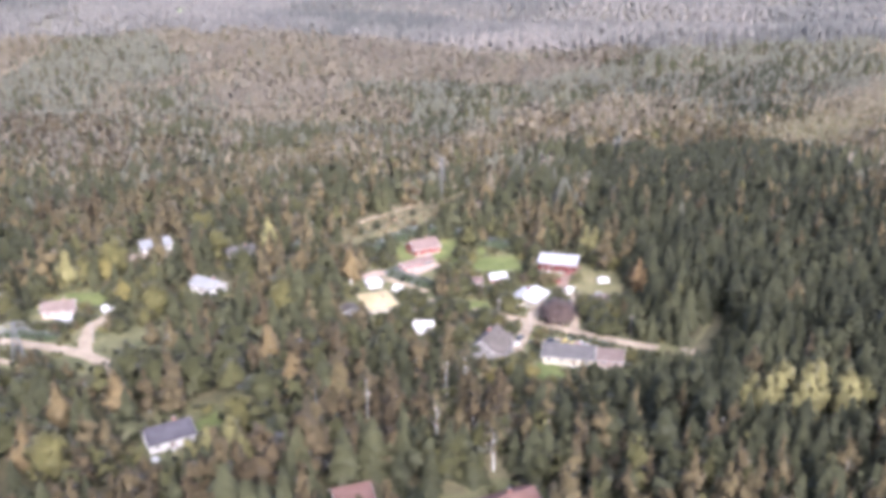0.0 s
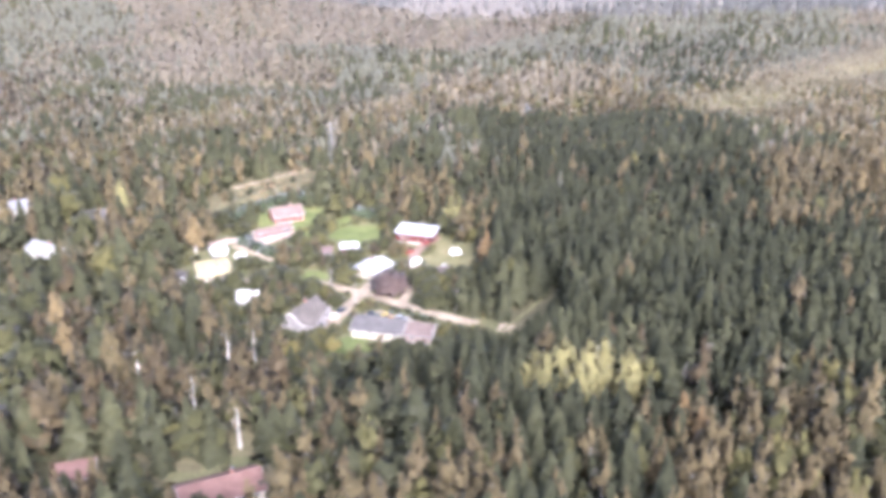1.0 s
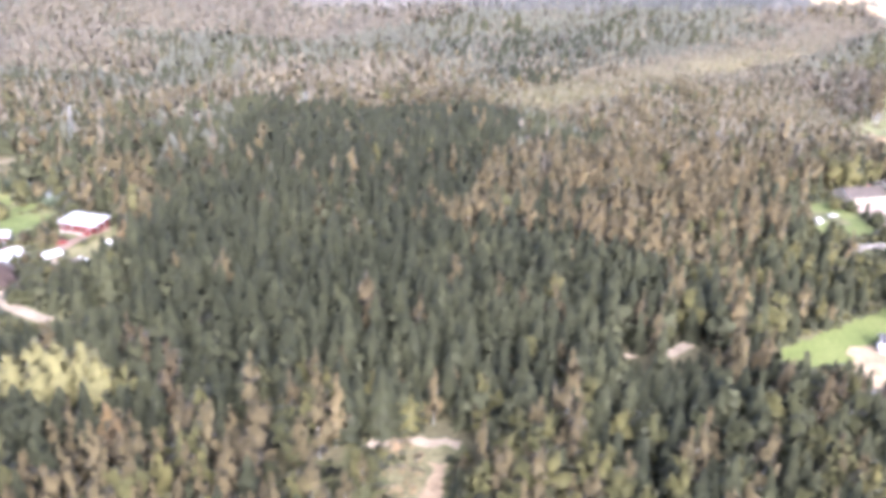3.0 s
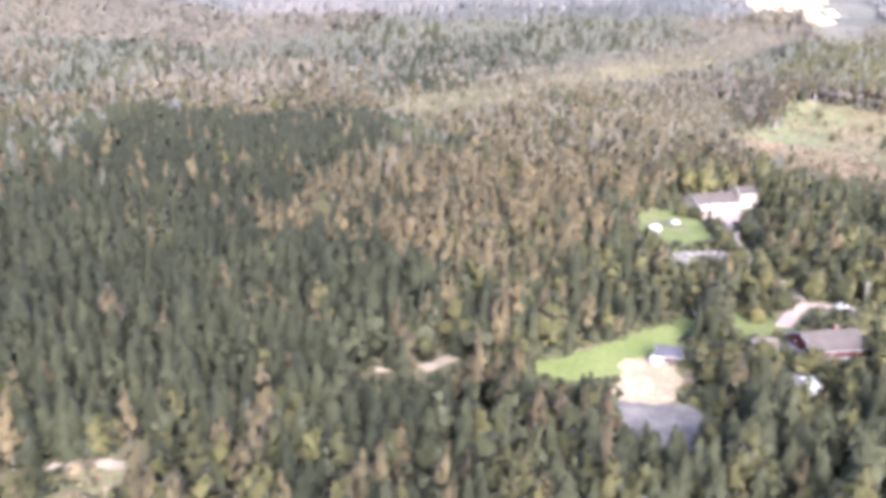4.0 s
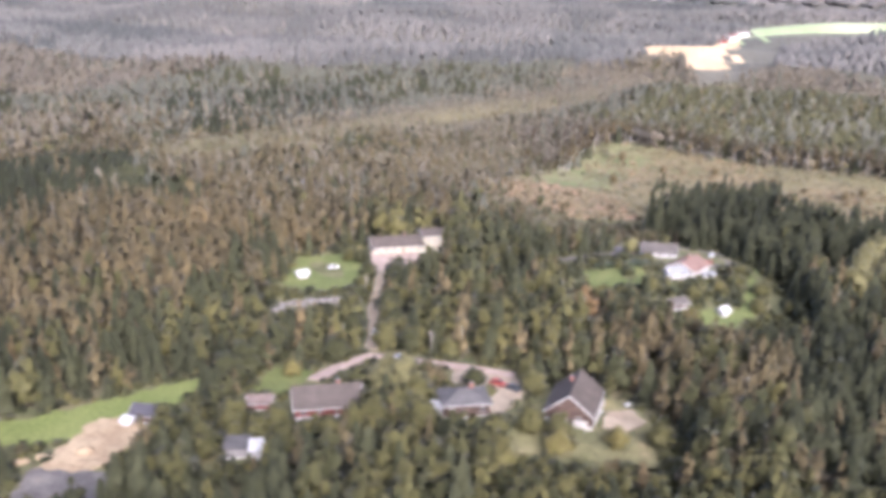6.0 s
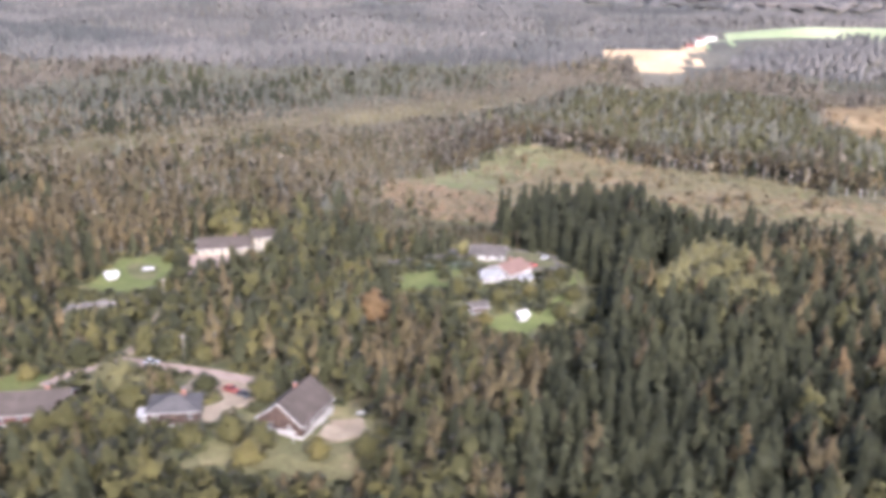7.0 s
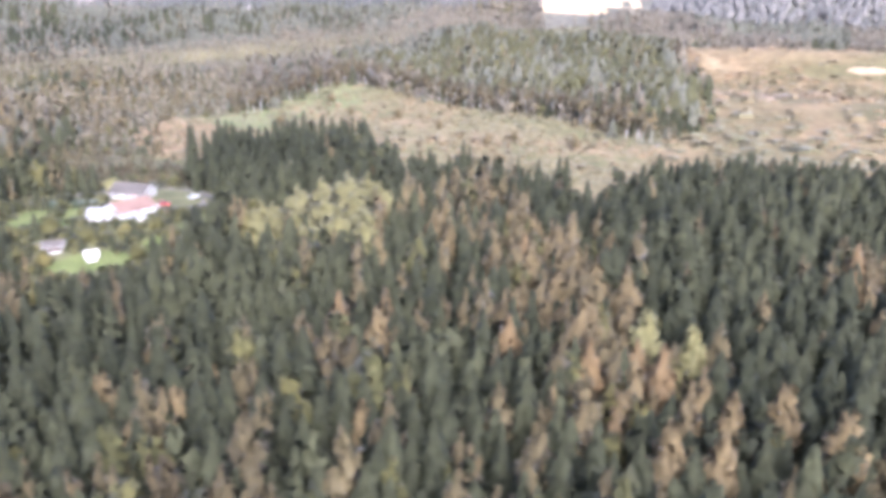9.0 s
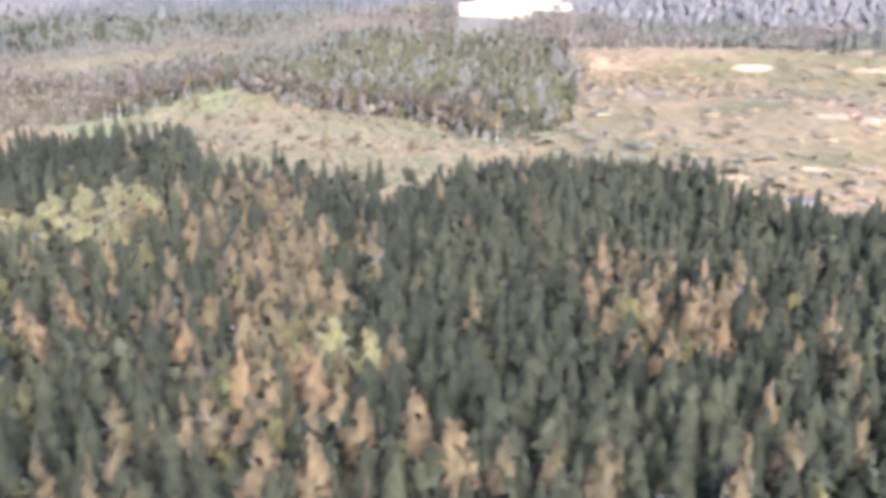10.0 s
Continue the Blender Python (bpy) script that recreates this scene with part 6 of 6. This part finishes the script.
for x, y, h in ((198, 240, 6), (196, 238, 5.2), (201, 241, 6.4), (205, 243, 6), (228, 236, 6), (225, 233, 5), (258, 242, 6), (262, 243, 5.6), (254, 224, 4.6), (252, 209, 5.4), (264, 203.5, 5.2), (281, 205, 4.4), (260, 200, 5.4)):
    plant("spruce_s", x, y, h)
for x, y, h in ((292, 318, 4.6), (294.5, 321, 5.2), (298, 317, 4.2), (280, 330, 3.4), (300, 345, 3.2), (316, 338, 3.6), (330, 322, 3.0), (344, 300, 3.4), (352, 306, 3.0), (290, 368, 4.0), (368, 296, 3.6), (306, 312, 2.6)):
    plant("spruce_s" if h > 4 else "aspen_s", x, y, h)
# large crowns between the hamlet and the red-house village
for x, y, k, h in BIG_TREES:
    plant(k, x, y, h)
for x, y, h in ((219, 150.5, 4.6), (216, 147.4, 4.6), (222.4, 146.6, 4.4), (236.6, 147.6, 3.8), (203.4, 146.4, 4.4), (240.6, 147, 3.2), (197, 149, 4.6), (213.6, 146.4, 4.2)):
    plant("garden_o", x, y, h)
for x, y, k, h in ((215, 201, "garden_o", 5), (214.8, 195, "garden_d", 5.2), (215.4, 190.6, "garden_o", 4.8), (215.8, 204, "garden_d", 5.2), (215, 217, "garden_d", 4.4), (215.6, 178, "garden_o", 5), (216.4, 198, "garden_o", 5.2), (219.4, 176, "garden_d", 4.2), (226, 173.4, "garden_o", 3.6), (207.6, 172, "garden_d", 4)):
    plant(k, x, y, h)
# village trees
for i in range(16):
    plant(("garden_d", "garden_o", "garden_d")[i % 3], 29 + 10 * tree_rng.random(), 171 + 9 * tree_rng.random(), 3.4 + 0.8 * tree_rng.random())
plant("purple", 23.4, 174.6, 4.6)
for x, y, k, h in ((31.6, 166, "garden_d", 3.0), (34.0, 166.6, "garden_d", 3.0), (33, 169, "garden_d", 3.2), (36, 168, "garden_d", 2.8), (29.6, 168.6, "garden_d", 2.4), (37.6, 171, "garden_d", 3.4), (39, 165.6, "garden_d", 3.2)):
    plant(k, x, y, h)
for x, y, k, h in ((0.5, 190, "garden_d", 4), (3.4, 192, "garden_d", 4.2), (-2.6, 196, "garden_d", 2), (1.6, 199, "garden_o", 3.6), (4.4, 202.6, "garden_o", 3.2), (-1, 203, "garden_d", 3.2), (11, 188.6, "garden_d", 3.6), (13, 193, "garden_d", 3), (12, 184, "garden_d", 2.6)):
    plant(k, x, y, h)
for x, y, k, h in ((-1.4, 178, "garden_d", 4.2), (2.4, 175, "garden_d", 4.6), (-4.4, 175.4, "garden_d", 4), (0, 171.4, "garden_d", 4.4), (4, 170.4, "garden_d", 3.4), (7.4, 172.6, "garden_d", 4), (10.4, 171, "garden_o", 3.4), (12.6, 168, "garden_d", 2.4), (-9.4, 175, "garden_d", 4.2), (-10.4, 187, "garden_d", 2.8), (-8, 189, "garden_d", 2.2), (-6, 181, "garden_o", 3)):
    plant(k, x, y, h)
for x, y, k, h in ((-11.4, 168, "garden_d", 3.6), (-8.4, 162.6, "garden_o", 3), (-1.4, 164, "garden_d", 3.2), (1.6, 166, "garden_d", 3.6), (15, 147, "garden_l", 2.4), (11.6, 147.6, "garden_o", 3), (4.4, 146.6, "garden_o", 3), (8, 145, "garden_l", 2.6), (26.6, 146.6, "garden_d", 2.4), (12, 152.4, "garden_o", 2.2)):
    plant(k, x, y, h)
for x, y, k, h in ((20, 200, "garden_d", 3.4), (22, 212.6, "garden_d", 4.4), (18.6, 217, "garden_d", 4.6), (20.6, 206, "garden_d", 3.4), (5.6, 212, "garden_o", 3.4), (3.2, 208, "garden_d", 2.8), (2.6, 215, "garden_d", 3.2), (33.4, 211.4, "garden_d", 4.4), (36.6, 208, "garden_d", 3.6), (40.6, 205.4, "garden_o", 3.6)):
    plant(k, x, y, h)
for x, y, k, h in ((219.6, 157.6, "aspen_g", 5.8), (217.4, 159.6, "aspen_g", 5.0), (221.4, 155, "garden_o", 4.2), (215.4, 152, "garden_o", 3.4), (222.6, 161.6, "garden_o", 3.6), (194.4, 166, "garden_d", 5.8), (193, 162, "garden_d", 5.6), (196, 171, "garden_d", 5.4), (192.4, 158.6, "spruce_s", 5.6)):
    plant(k, x, y, h)
for x, y, k, h in ((238.2, 160, "garden_o", 3.8), (238, 165.6, "garden_o", 4), (236.8, 148, "garden_l", 2.6), (229.6, 161.6, "garden_d", 2.6), (222.6, 148, "garden_l", 3), (232, 146, "garden_o", 3), (210, 146, "garden_o", 2.6), (226, 145, "garden_o", 2.6), (216, 144, "garden_l", 3), (240, 143, "garden_l", 3), (248, 145.6, "garden_l", 2.8), (254, 147, "garden_o", 3.4)):
    plant(k, x, y, h)
for x, y, k, h in ((201.8, 166.6, "garden_l", 2.6), (203.6, 228, "garden_o", 3), (206.4, 226.6, "garden_d", 2.8), (208.4, 222, "spruce_s", 4.4), (208.8, 217, "garden_d", 3.4), (214.8, 213, "garden_d", 4.6), (215.2, 207, "garden_d", 4.6), (208.6, 209, "garden_o", 3.4), (208.4, 204, "garden_d", 3), (207.4, 196, "garden_o", 4.4), (216.6, 186, "garden_d", 4.4), (218, 181, "garden_o", 4.6), (209.4, 184, "garden_d", 4.2)):
    plant(k, x, y, h)
for x, y, k, h in ((250.4, 194.4, "maple", 6.0), (266.6, 231.4, "lime", 3.4), (264, 226, "garden_d", 1.8), (260, 224, "garden_d", 1.8), (257, 222.4, "garden_o", 2), (268, 222.6, "garden_o", 2), (262.6, 214.8, "garden_d", 1.8), (283, 210, "garden_o", 2.6), (286, 216, "garden_o", 2.4), (279, 206.4, "garden_l", 2), (273, 203.6, "garden_o", 2.6), (270, 193.4, "garden_l", 2.6), (284, 198, "garden_o", 3), (287, 206, "garden_o", 2.8), (265.4, 206.4, "garden_o", 3.4)):
    plant(k, x, y, h)
for x, y, k, h in ((-72, 205, "birch_b", 8.4), (-88.4, 190, "birch_y", 9), (-91, 195, "garden_o", 6.6), (-86, 194, "garden_o", 7), (-82, 197, "garden_l", 5.6), (-92, 172, "garden_d", 3.2), (-89, 167, "garden_d", 2.2), (-85, 166.4, "garden_d", 2.2), (-81, 167, "garden_d", 2.2), (-78, 170, "garden_d", 2.4), (-77, 185.6, "garden_d", 3), (-68, 166, "garden_d", 3.4), (-64, 170, "garden_o", 4), (-59, 159, "birch_b", 5), (-73, 183, "garden_l", 5), (-70, 186, "garden_o", 5), (-36, 114, "birch_y", 7), (-33, 116, "birch_y", 7.4), (-31, 113, "birch_y", 6.6), (-38, 111, "birch_y", 6.6), (-28.6, 116, "birch_y", 6), (-52, 116, "birch_b", 7), (106.6, 124.4, "garden_l", 4.2)):
    plant(k, x, y, h)


def hedge(line, h, w, label):
    """A clipped hedge: a core with a ragged leafy skin."""
    v, f, q, n = [], [], [], 0
    for (x1, y1), (x2, y2) in zip(line, line[1:]):
        L = math.hypot(x2 - x1, y2 - y1)
        steps = max(2, int(L / 0.5))
        for i in range(steps):
            k = (i + tree_rng.random()) / steps
            x, y = x1 + (x2 - x1) * k, y1 + (y2 - y1) * k
            a, b, c = crown_shape(tree_rng, 26, -0.6, 0.5, 1, 0.1, 1)
            s = h * (0.85 + 0.3 * tree_rng.random())
            v.append(a * (w * 0.75, w * 0.75, s) + (x, y, gz(x, y)))
            f.append(b + n)
            q.append(c)
            n += len(a)
    v, f, q = np.concatenate(v), np.concatenate(f), np.concatenate(q)
    tagged(new("hedge", mesh_from("hedge", v, f, [HEDGE], None, np.full(len(v), 0.4), True, q)), label, "hedge")


hedge([(-14.5, 202.6), (-10, 199), (-5, 195)], 1.7, 2.1, "dark clipped hedge along a paved drive")
hedge([(-20, 218), (-15.6, 226), (-9, 233), (2, 231.4), (8, 226), (17, 220)], 2.2, 2.0, "dark tall hedge round the red house garden")
hedge([(20.4, 158.6 + 2.6), (24.8, 163.4)], 0.8, 0.9, "low dark hedge in the gravel yard")
hedge([(28.4, 162.6), (31.6, 160.4)], 0.8, 0.9, "low dark hedge beside the village road")
hedge([(257, 221), (263, 220.4), (268, 220.8)], 1.1, 1.2, "dark hedge beside the farm lawn")
hedge([(-96, 163), (-88, 164), (-80, 162.6)], 1.2, 1.8, "dark hedge beside the hamlet road")
